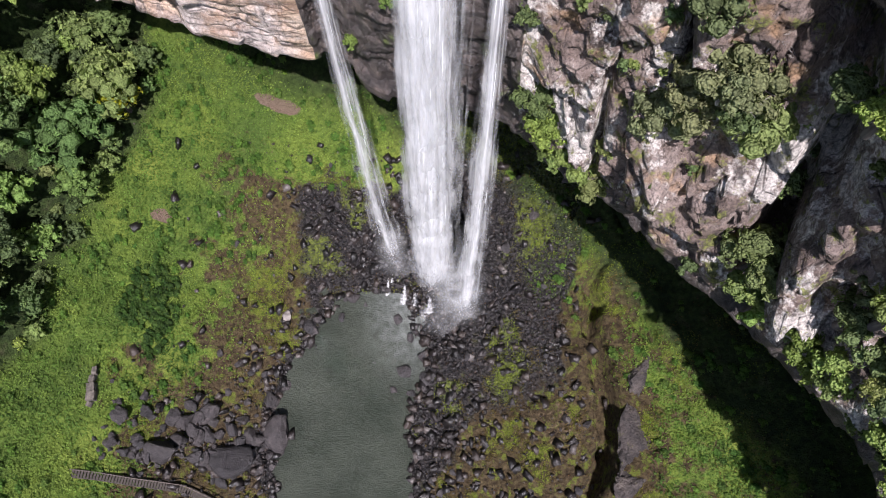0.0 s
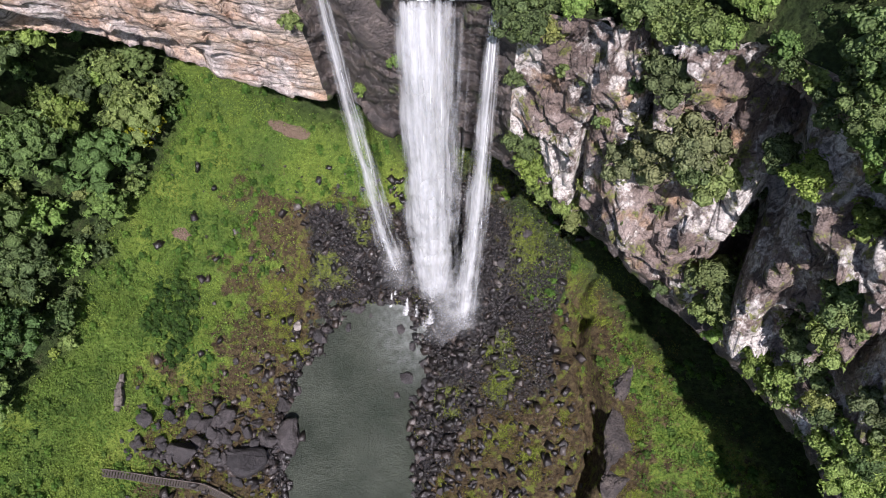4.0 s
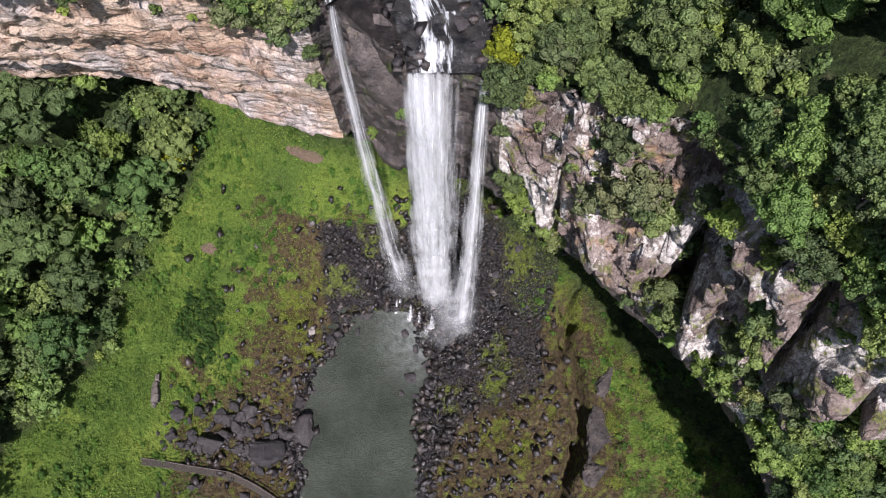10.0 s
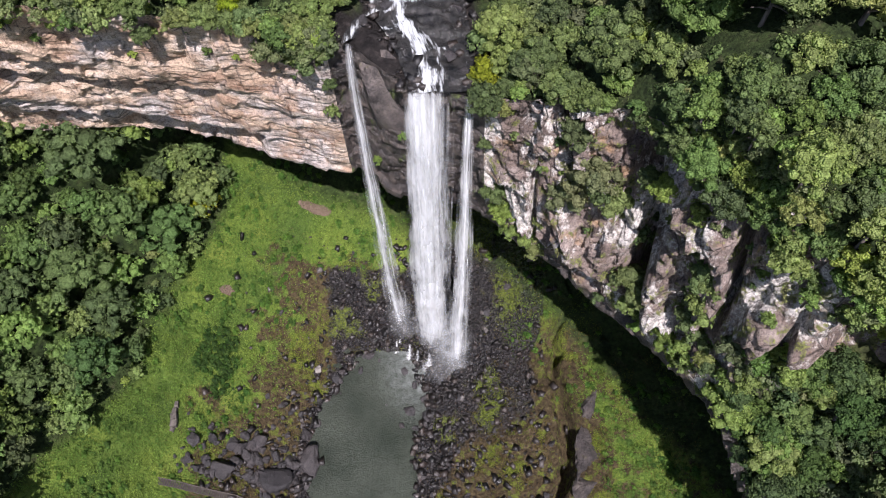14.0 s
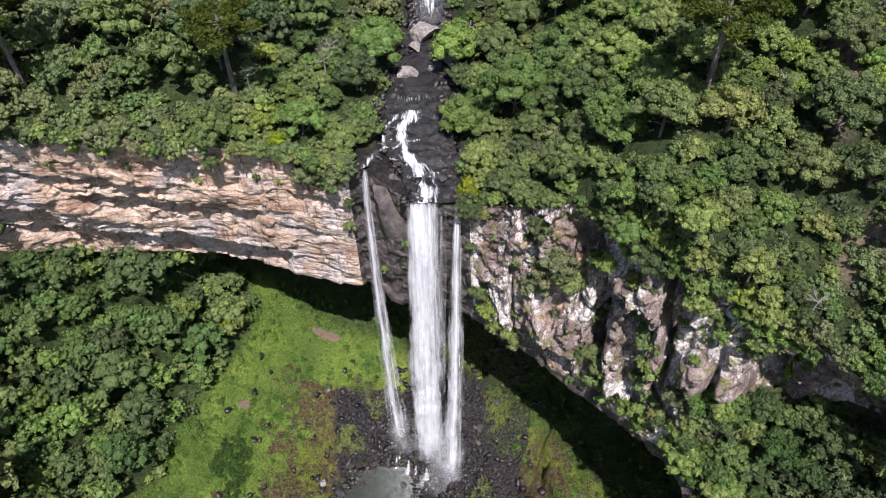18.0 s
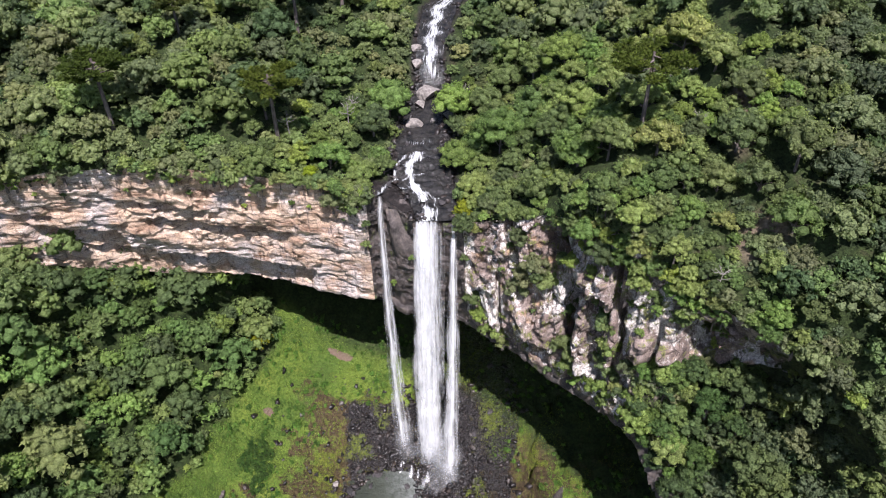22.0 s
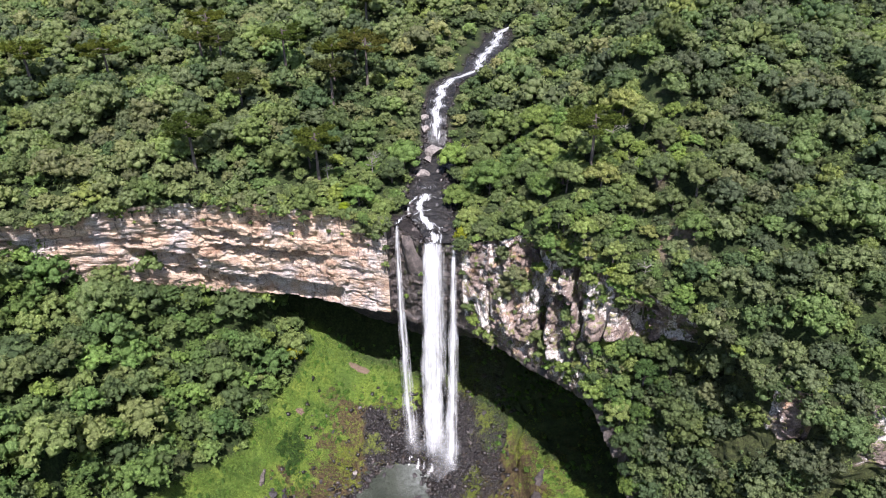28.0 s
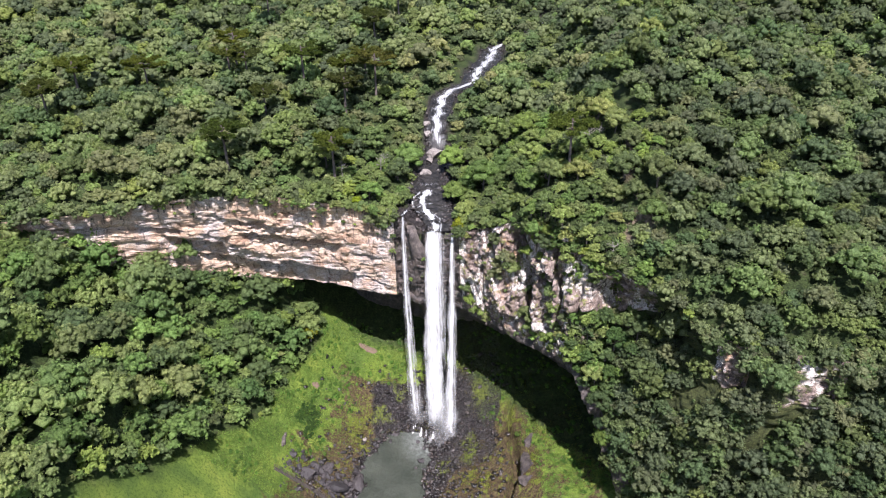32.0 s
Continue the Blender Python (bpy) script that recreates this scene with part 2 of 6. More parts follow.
def make_boulder():
    k = Nodes("dark_boulder", 0.55, 0.45)
    p = k.where()
    one = k.add("ShaderNodeObjectInfo").outputs["Random"]
    c = k.mix(one, k.ramp(k.noise(p, 1.3, 6), (0.3, (0.016, 0.015, 0.016)), (0.7, (0.040, 0.036, 0.038))),
              k.ramp(k.noise(p, 1.6, 6), (0.3, (0.024, 0.021, 0.021)), (0.7, (0.066, 0.056, 0.056))))
    c = k.mix(k.ramp(k.noise(p, 2.2, 5), (0.63, 0.0), (0.7, 0.4)), c, (0.12, 0.11, 0.10))
    c = k.mix(0.6, c, k.ramp(k.noise(p, 5.0, 8, 0.75), (0.35, 0.4), (0.62, 1.4)), "MULTIPLY")
    c = k.mix(0.5, c, k.cracks(k.where(0.8, 1.3, 0.8), 0.9, 0.03), "MULTIPLY")
    k.bump(k.noise(p, 2.4, 9, 0.72), 1.0, 0.4)
    return k.color(c)


def make_floor():
    """Grass, brown scrub and wet stones, by the plan's zones."""
    k = Nodes("valley_ground", 0.9, 0.2)
    p = k.where()
    n1, n2, n3 = k.noise(p, 0.35, 6, 0.65), k.noise(p, 1.7, 6, 0.65), k.noise(p, 6.0, 5, 0.7)
    grass = k.ramp(k.noise(p, 0.09, 5, 0.6), (0.36, (0.085, 0.140, 0.028)), (0.52, (0.150, 0.220, 0.036)), (0.68, (0.225, 0.275, 0.050)))
    grass = k.mix(k.ramp(n2, (0.36, 0.75), (0.52, 0.0)), grass, (0.035, 0.075, 0.012))
    grass = k.mix(0.6, grass, k.ramp(n3, (0.3, 0.4), (0.68, 1.15)), "MULTIPLY")
    scrub = k.ramp(n2, (0.3, (0.012, 0.008, 0.006)), (0.47, (0.056, 0.040, 0.022)), (0.66, (0.115, 0.088, 0.046)))
    scrub = k.mix(k.ramp(k.noise(p, 0.8, 6, 0.7), (0.53, 0.0), (0.60, 0.85)), scrub, k.ramp(n3, (0.3, (0.06, 0.085, 0.015)), (0.7, (0.17, 0.2, 0.03))))
    stone = k.ramp(n2, (0.3, (0.010, 0.010, 0.011)), (0.55, (0.034, 0.031, 0.031)), (0.75, (0.075, 0.068, 0.066)))
    cob = k.add("ShaderNodeTexVoronoi", Vector=p, Scale=2.1)
    stone = k.mix(0.45, stone, k.ramp(cob.outputs["Distance"], (0.15, 1.5), (0.5, 0.9), (0.72, 0.2)), "MULTIPLY")
    stone = k.mix(0.7, stone, k.ramp(k.noise(p, 3.2, 9, 0.75), (0.36, 0.3), (0.62, 1.8)), "MULTIPLY")
    stone = k.mix(k.ramp(n1, (0.6, 0.0), (0.68, 0.7)), stone, k.ramp(n3, (0.3, (0.05, 0.03, 0.018)), (0.7, (0.085, 0.10, 0.02))))
    zg = k.ramp(k.maths("ADD", k.value("grass"), k.maths("MULTIPLY", k.maths("SUBTRACT", n1, 0.5), 1.9)), (0.42, 0.0), (0.58, 1.0))
    zs = k.ramp(k.maths("ADD", k.value("stony"), k.maths("MULTIPLY", k.maths("SUBTRACT", n2, 0.5), 0.9)), (0.42, 0.0), (0.58, 1.0))
    c = k.mix(zs, k.mix(zg, scrub, grass), stone)
    c = k.mix(k.ramp(k.maths('ADD', k.value('bare'), k.maths('MULTIPLY', k.maths('SUBTRACT', n2, 0.5), 0.9)), (0.45, 0.0), (0.6, 1.0)), c, k.ramp(n3, (0.3, (0.10, 0.068, 0.05)), (0.7, (0.24, 0.175, 0.13))))
    moss = k.ramp(k.maths("ADD", k.value("moss"), k.maths("MULTIPLY", k.maths("SUBTRACT", k.noise(p, 1.1, 9, 0.75), 0.5), 2.0)), (0.5, 0.0), (0.72, 0.8))
    c = k.mix(moss, c, k.ramp(n2, (0.32, (0.05, 0.06, 0.014)), (0.5, (0.11, 0.14, 0.022)), (0.66, (0.18, 0.21, 0.03))))
    # wood: undergrowth colour, also painted in as shade deep under the overhang
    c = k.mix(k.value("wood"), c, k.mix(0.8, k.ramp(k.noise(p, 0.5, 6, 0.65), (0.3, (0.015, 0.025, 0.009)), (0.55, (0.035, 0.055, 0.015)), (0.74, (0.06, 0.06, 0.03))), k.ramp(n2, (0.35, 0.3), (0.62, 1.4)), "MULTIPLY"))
    k.put(k.b.inputs["Roughness"], k.ramp(k.maths("SUBTRACT", zs, moss), (0.0, 0.92), (1.0, 0.24)))
    k.put(k.b.inputs["Specular IOR Level"], k.ramp(k.maths("SUBTRACT", zs, moss), (0.0, 0.15), (1.0, 0.75)))
    k.bump(k.maths("SUBTRACT", k.maths("ADD", n2, n3), k.maths("MULTIPLY", k.maths("MULTIPLY", cob.outputs["Distance"], zs), 1.4)), 1.0, 0.5)
    return k.color(c)


def make_soil():
    """Forest floor: low dark undergrowth, earth, and bare rock along the stream."""
    k = Nodes("forest_floor", 0.9, 0.15)
    p = k.where()
    fine = k.noise(p, 2.8, 7, 0.7)
    c = k.ramp(k.noise(p, 0.4, 6, 0.65), (0.3, (0.014, 0.024, 0.009)), (0.55, (0.035, 0.052, 0.016)), (0.74, (0.07, 0.062, 0.036)))
    c = k.mix(0.8, c, k.ramp(fine, (0.35, 0.15), (0.62, 1.3)), "MULTIPLY")
    bed = k.ramp(k.noise(p, 0.9, 7, 0.68), (0.3, (0.008, 0.0075, 0.0075)), (0.55, (0.022, 0.019, 0.018)), (0.75, (0.075, 0.062, 0.056)))
    c = k.mix(k.value("bare"), c, k.ramp(k.noise(p, 1.6, 5), (0.3, (0.075, 0.06, 0.038)), (0.7, (0.20, 0.155, 0.11))))
    c = k.mix(k.value("bed"), c, bed)
    k.put(k.b.inputs["Roughness"], k.ramp(k.value("bed"), (0.3, 0.9), (0.9, 0.36)))
    k.bump(k.maths("ADD", k.noise(p, 1.2, 6, 0.65), fine), 1.0, 0.5)
    return k.color(c)


def make_leaves(name, dark, mid, light, by_object, cell=4.6):
    """Foliage: leaf-sized cells with the gaps' shade painted dark between them, tinted tree by tree."""
    k = Nodes(name, 0.66, 0.11)
    tint = k.value("tint")
    if by_object:
        tint = k.maths("ADD", k.maths("MULTIPLY", tint, 0.35), k.maths("MULTIPLY", k.add("ShaderNodeObjectInfo").outputs["Random"], 0.65))
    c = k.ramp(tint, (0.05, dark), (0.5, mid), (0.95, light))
    # some trees lean to grey, some to olive, some to yellow
    other = k.maths("FRACT", k.maths("MULTIPLY", k.add("ShaderNodeObjectInfo").outputs["Random"], 17.3)) if by_object else k.value("hue")
    c = k.mix(1.0, c, k.ramp(other, (0.0, (1.22, 1.03, 1.12)), (0.15, (1.0, 0.98, 1.08)), (0.5, (1.0, 1.0, 1.0)), (0.75, (0.86, 1.05, 0.9)), (1.0, (1.15, 1.1, 0.8))), "MULTIPLY")
    p = k.where()
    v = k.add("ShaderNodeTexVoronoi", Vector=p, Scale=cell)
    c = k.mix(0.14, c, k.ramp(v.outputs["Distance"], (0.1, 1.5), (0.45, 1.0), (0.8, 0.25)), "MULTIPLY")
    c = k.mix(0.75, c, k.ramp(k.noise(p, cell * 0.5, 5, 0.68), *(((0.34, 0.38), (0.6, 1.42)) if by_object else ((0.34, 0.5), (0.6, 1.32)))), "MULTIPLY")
    isle = k.add("ShaderNodeNewGeometry").outputs["Random Per Island"]
    c = k.mix(0.7, c, k.ramp(isle, (0.0, 0.62), (1.0, 1.42) if by_object else (1.0, 1.25)), "MULTIPLY")
    k.color(c)
    k.bump(k.maths("SUBTRACT", k.noise(p, cell * 0.45, 3, 0.6), v.outputs["Distance"]), 1.0, 0.35)
    thin = k.add("ShaderNodeBsdfTranslucent", Color=k.mix(1.0, c, (1.2, 1.4, 0.75), "MULTIPLY"))
    both = k.add("ShaderNodeMixShader", Fac=0.36)
    k.t.links.new(k.b.outputs[0], both.inputs[1]); k.t.links.new(thin.outputs[0], both.inputs[2])
    k.t.links.new(both.outputs[0], k.t.nodes["Material Output"].inputs[0])
    return k.m


def make_bark():
    k = Nodes("bark", 0.9, 0.2)
    p = k.where(1, 1, 0.25)
    k.bump(k.noise(p, 9.0, 5), 0.6, 0.05)
    return k.color(k.ramp(k.noise(p, 4.0, 5), (0.3, (0.045, 0.036, 0.031)), (0.7, (0.16, 0.135, 0.12))))


def make_pool():
    k = Nodes("pool_water", 0.07, 0.5)
    p = k.where()
    c = k.ramp(k.noise(p, 0.12, 4), (0.3, (0.026, 0.032, 0.024)), (0.7, (0.056, 0.064, 0.050)))
    foam = k.maths("MULTIPLY", k.value("foam"), k.ramp(k.noise(p, 0.8, 5, 0.6), (0.35, 0.25), (0.65, 1.0)))
    c = k.mix(foam, c, (0.30, 0.32, 0.31))
    k.bump(k.maths("ADD", k.noise(k.where(0.8, 1.5, 1), 3.2, 7, 0.75), k.noise(p, 0.6, 3)), 1.0, 0.42)
    return k.color(c)


def make_falls():
    """White falling water: streaks with clear gaps between them."""
    k = Nodes("falling_water", 0.6, 0.1)
    uv = k.add("ShaderNodeUVMap"); uv.uv_map = "flow"
    def stretched(a, b):
        n = k.add("ShaderNodeMapping", Vector=uv.outputs[0]); n.inputs["Scale"].default_value = (a, b, 1)
        return n.outputs[0]
    streak = k.noise(stretched(3.0, 0.045), 1.0, 8, 0.7, 0.4)
    puff = k.noise(stretched(0.9, 0.15), 1.0, 7, 0.68, 1.0)
    dense = k.value("dense")
    f = k.maths("ADD", k.maths("MULTIPLY", k.maths("SUBTRACT", streak, 0.5), 1.05), k.maths("MULTIPLY", k.maths("SUBTRACT", puff, 0.5), 1.5))
    f = k.maths("ADD", f, k.maths("SUBTRACT", k.maths("MULTIPLY", dense, 2.0), 1.0))
    a = k.ramp(k.maths("ADD", k.maths("MULTIPLY", f, 0.5), 0.5), (0.2, 0.0), (0.82, 0.96))
    a = k.maths("MULTIPLY", a, k.ramp(dense, (0.0, 0.0), (0.45, 1.0)))
    k.color(k.ramp(streak, (0.3, (0.82, 0.84, 0.86)), (0.6, (0.95, 0.955, 0.96))))
    thin = k.add("ShaderNodeBsdfTranslucent", Color=(0.9, 0.91, 0.92, 1))
    both = k.add("ShaderNodeMixShader", Fac=0.32)
    k.t.links.new(k.b.outputs[0], both.inputs[1]); k.t.links.new(thin.outputs[0], both.inputs[2])
    k.bump(k.maths('ADD', streak, puff), 0.8, 0.6)
    clear = k.add("ShaderNodeBsdfTransparent")
    out = k.add("ShaderNodeMixShader", Fac=a)
    k.t.links.new(clear.outputs[0], out.inputs[1]); k.t.links.new(both.outputs[0], out.inputs[2])
    k.t.links.new(out.outputs[0], k.t.nodes["Material Output"].inputs[0])
    return k.m


def make_stream():
    """Dark shallow water over rock with white rapids."""
    k = Nodes("stream_water", 0.3, 0.25)
    uv = k.add("ShaderNodeUVMap"); uv.uv_map = "flow"
    n = k.add("ShaderNodeMapping", Vector=uv.outputs[0]); n.inputs["Scale"].default_value = (1.9, 0.75, 1)
    run = k.add("ShaderNodeMapping", Vector=uv.outputs[0]); run.inputs["Scale"].default_value = (3.4, 0.4, 1)
    w = k.maths("ADD", k.maths("MULTIPLY", k.noise(n.outputs[0], 1.0, 10, 0.72, 0.5), 0.45), k.maths("MULTIPLY", k.noise(run.outputs[0], 1.0, 9, 0.7, 0.3), 0.55))
    f = k.ramp(k.maths("ADD", k.maths("MULTIPLY", w, 1.9), k.maths("SUBTRACT", k.value("foam"), 0.95)), (0.46, 0.0), (0.62, 0.35), (0.9, 0.95))
    c = k.mix(f, k.ramp(k.noise(k.where(), 0.9, 5), (0.3, (0.006, 0.0065, 0.007)), (0.7, (0.03, 0.028, 0.026))), (0.74, 0.77, 0.79))
    k.put(k.b.inputs["Roughness"], k.ramp(f, (0.0, 0.15), (1.0, 0.7)))
    k.bump(k.maths("ADD", w, k.noise(k.where(), 2.0, 4)), 0.7, 0.3)
    return k.color(c)


def make_plain(name, a, b, scale=3.0, rough=0.85):
    k = Nodes(name, rough, 0.25)
    p = k.where()
    k.bump(k.noise(p, scale * 3, 5), 0.6, 0.08)
    return k.color(k.ramp(k.noise(p, scale, 5, 0.6), (0.3, a), (0.7, b)))


def make_dome(name="brown_basalt", tone=1.0):
    """Bare brown-grey basalt with dark seams and a few mossy cracks."""
    k = Nodes(name, 0.6, 0.35)
    p = k.where()
    c = k.ramp(k.noise(p, 0.45, 7, 0.66), (0.33, (0.04 * tone, 0.035 * tone, 0.034 * tone)), (0.5, (0.105 * tone, 0.088 * tone, 0.082 * tone)), (0.68, (0.19 * tone, 0.158 * tone, 0.14 * tone)))
    c = k.mix(k.ramp(k.noise(k.where(1, 1, 0.2), 0.8, 6, 0.65), (0.56, 0.0), (0.66, 0.8)), c, (0.025, 0.022, 0.022))
    c = k.mix(0.6, c, k.ramp(k.noise(p, 3.2, 7, 0.72), (0.33, 0.35), (0.64, 1.25)), "MULTIPLY")
    c = k.mix(k.ramp(k.noise(p, 0.9, 6, 0.68), (0.62, 0.0), (0.68, 0.8)), c, (0.10, 0.10, 0.03))
    k.bump(k.maths("ADD", k.noise(p, 1.0, 8, 0.7), k.noise(p, 4.0, 5)), 1.0, 0.35)
    return k.color(c)


SANDSTONE, BASALT, GREYCLIFF, BOULDER = make_sandstone(), make_basalt(), make_greycliff(), make_boulder()
GROUND, SOIL, BARK, POOL = make_floor(), make_soil(), make_bark(), make_pool()
FALLS, STREAM = make_falls(), make_stream()
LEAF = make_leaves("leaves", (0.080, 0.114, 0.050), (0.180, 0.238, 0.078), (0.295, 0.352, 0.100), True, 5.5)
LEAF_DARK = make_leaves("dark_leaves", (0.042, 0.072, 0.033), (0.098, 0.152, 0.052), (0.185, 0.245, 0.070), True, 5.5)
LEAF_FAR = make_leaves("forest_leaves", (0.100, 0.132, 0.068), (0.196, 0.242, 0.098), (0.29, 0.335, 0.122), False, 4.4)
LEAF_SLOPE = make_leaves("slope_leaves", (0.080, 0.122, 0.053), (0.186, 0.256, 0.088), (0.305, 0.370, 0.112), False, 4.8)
NEEDLE = make_leaves("araucaria_needles", (0.035, 0.05, 0.013), (0.06, 0.075, 0.016), (0.095, 0.105, 0.02), True)
DRYLEAF = make_leaves("dry_scrub", (0.09, 0.115, 0.052), (0.15, 0.182, 0.08), (0.23, 0.25, 0.12), True)
HERB = make_leaves("herbs", (0.072, 0.135, 0.032), (0.135, 0.222, 0.046), (0.215, 0.285, 0.062), False, 6.0)
def make_mist():
    """Fine spray in the air: thin white veils."""
    k = Nodes("mist", 0.9, 0.0)
    k.color(k.mix(0.0, (0.92, 0.94, 0.95), (1, 1, 1)))
    thin = k.add("ShaderNodeBsdfTranslucent", Color=(0.92, 0.94, 0.95, 1))
    both = k.add("ShaderNodeMixShader", Fac=0.5)
    k.t.links.new(k.b.outputs[0], both.inputs[1]); k.t.links.new(thin.outputs[0], both.inputs[2])
    puff = k.ramp(k.noise(k.where(), 0.35, 4, 0.6, 0.5), (0.3, 0.25), (0.7, 1.0))
    out = k.add("ShaderNodeMixShader", Fac=k.maths("MULTIPLY", k.value("dense"), puff))
    k.t.links.new(k.add("ShaderNodeBsdfTransparent").outputs[0], out.inputs[1]); k.t.links.new(both.outputs[0], out.inputs[2])
    k.t.links.new(out.outputs[0], k.t.nodes["Material Output"].inputs[0])
    return k.m


MIST = make_mist()
SCRUB = make_leaves("fern_scrub", (0.085, 0.048, 0.026), (0.115, 0.085, 0.030), (0.17, 0.215, 0.028), False)
LIME = make_leaves("lime_leaves", (0.16, 0.2, 0.02), (0.24, 0.27, 0.022), (0.34, 0.35, 0.03), True)
SPRAY = make_plain("spray", (0.85, 0.87, 0.88), (0.95, 0.95, 0.95), 1.0, 0.6)
PALE = make_plain("pale_stone", (0.075, 0.066, 0.060), (0.26, 0.235, 0.215), 2.2)
DEADWOOD = make_plain("dead_wood", (0.15, 0.135, 0.12), (0.32, 0.295, 0.27), 5.0)
PLANK = make_plain("weathered_timber", (0.025, 0.021, 0.018), (0.062, 0.053, 0.045), 4.0)
MOSSY = make_leaves("meadow_tufts", (0.062, 0.118, 0.028), (0.12, 0.20, 0.042), (0.195, 0.268, 0.056), False, 6.0)
FERN = make_leaves("dark_fern", (0.034, 0.068, 0.020), (0.072, 0.128, 0.030), (0.12, 0.19, 0.042), False, 6.0)
SLATE = make_plain("broken_slab", (0.035, 0.031, 0.027), (0.13, 0.113, 0.097), 2.2)
DOMEROCK, SLABROCK = make_dome(), make_dome("slab_basalt", 0.62)


# ---------------------------------------------------------------- plan of the gorge
# Stations from the far west, round the falls, to the far east: rim, ledge under it, lower edge of the overhang.
RIM = [(-175, 12, 74), (-95, 28, 73.5), (-63, 35.5, 75), (-40, 37, 74), (-23, 38, 70.5), (-13, 36.5, 69), (-10, 38, 68), (-5, 34, 67.2), (-1, 32.1, 66.9),
       (4, 31.3, 66.6), (13, 26, 71), (19.5, 21, 75), (25.5, 13.5, 78), (34, 6, 75), (45, -5, 72), (58, -21, 70), (73, -26, 71), (100, -36, 72), (185, -70, 76)]
LEDGE = [(-175, 17, 62), (-94, 31, 66), (-62, 38.5, 60), (-40, 40, 58), (-23, 39, 57), (-13, 37.2, 56), (-10.5, 38.5, 56), (-5.2, 34.8, 55), (-1, 33.2, 55),
         (4.5, 31.6, 55), (13, 24.2, 57), (20, 19, 60), (26, 12.2, 60), (32.5, 5, 61), (50.0, -0.5, 63.5), (57.3, -22, 61), (71.5, -28.5, 62), (98, -38, 68), (183, -72, 72)]
EDGE = [(-175, 22, 52), (-92, 33, 56), (-59, 44, 46), (-41, 46, 43), (-24, 41.5, 43), (-13, 38.3, 43), (-10.5, 38.8, 43), (-6, 35.2, 42.5), (-1, 33.8, 42.5),
        (5.5, 31.7, 43), (13, 24.8, 43), (20, 18, 42), (26, 10.5, 43.5), (30.5, 3, 45), (34, -3, 40), (39.5, -9, 26), (45, -22, 12), (51, -60, 8), (80, -140, 8)]
STEP = [4.0, 0.8, 0.28, 0.27, 0.27, 0.27, 0.3, 0.3, 0.3, 0.3, 0.26, 0.26, 0.32, 0.6, 0.7, 0.8, 1.4, 4.0]


def spline(points):
    """Columns along the gorge through the stations, by Catmull-Rom; and the station number of each column."""
    p = np.array(points, float)
    q = np.concatenate([[2 * p[0] - p[1]], p, [2 * p[-1] - p[-2]]])
    out, at = [], []
    for n, step in enumerate(STEP):
        count = max(2, int(np.linalg.norm(np.array(RIM[n + 1]) - np.array(RIM[n])) / step))
        t = np.arange(count)[:, None] / count
        a, b, c, d = q[n:n + 4]
        out.append(0.5 * (2 * b + (c - a) * t + (2 * a - 5 * b + 4 * c - d) * t ** 2 + (3 * b - 3 * c + d - a) * t ** 3))
        at.append(n + t[:, 0])
    return np.concatenate(out + [p[-1:]]), np.concatenate(at + [[len(STEP)]])


rim, station = spline(RIM)
ledge, edge = spline(LEDGE)[0], spline(EDGE)[0]
bearing = np.interp(station, [0, 8, 9, 11, 14, 18], np.radians([97, 90, 82, 62, 48, 40]))
away = np.stack([np.cos(bearing), np.sin(bearing), 0 * bearing], 1)       # from the gorge into the hill
along = np.concatenate([[0], np.cumsum(np.linalg.norm(np.diff(rim, axis=0), axis=1))])

RIVER_Y = [20, 31, 36, 41, 50, 57, 62, 67, 70.5, 76.5, 87.5, 91, 95.6, 104, 112, 122, 127, 131, 140, 200, 420]
RIVER_X = [0.4, 0.6, 0.2, -1.8, -1.8, -1.5, -0.5, -0.3, -0.7, -0.2, 2.0, 4.6, 11.0, 13.0, 17.4, 20, 26, 31, 37, 60, 130]
RIVER_Z = [66.6, 66.7, 67.7, 68.8, 71.0, 72.6, 73.4, 74.6, 78.5, 81.8, 85.0, 85.8, 86.7, 88.2, 89.6, 91.5, 92.2, 92.8, 94, 103, 128]
RIVER_W = [3.6, 3.6, 4.4, 5.8, 5.4, 4.8, 4.4, 3.6, 3.2, 3.4, 4.0, 3.6, 3.6, 4.0, 4.2, 4.0, 3.4, 3.4, 2.8, 2.0, 2.0]


def hill(x, y, rim_z, d):
    # the east rises more steeply behind its low rim
    """Height of the upland at a place d metres behind the rim."""
    rise = rim_z + 0.165 * np.asarray(d, float) + (3.5 + 7.0 * smooth(36, 50, x)) * (1 - np.exp(-np.asarray(d) / 9.0)) + 4.5 * fbm(x / 60.0, y / 60.0, 0, 3, 11) + 1.0 * fbm(x / 9.0, y / 9.0, 0, 3, 12)
    off = np.abs(x - np.interp(y, RIVER_Y, RIVER_X)) - np.interp(y, RIVER_Y, RIVER_W)
    z = np.interp(y, RIVER_Y, RIVER_Z)
    bank = np.where(off < 0, 0, smooth(0, 20, off)) + 0.05 * np.clip(off, 0, 4)
    on = z + bank * np.maximum(rise - z, 2.0) - 0.5 * smooth(1.0, -2.0, off)
    return on


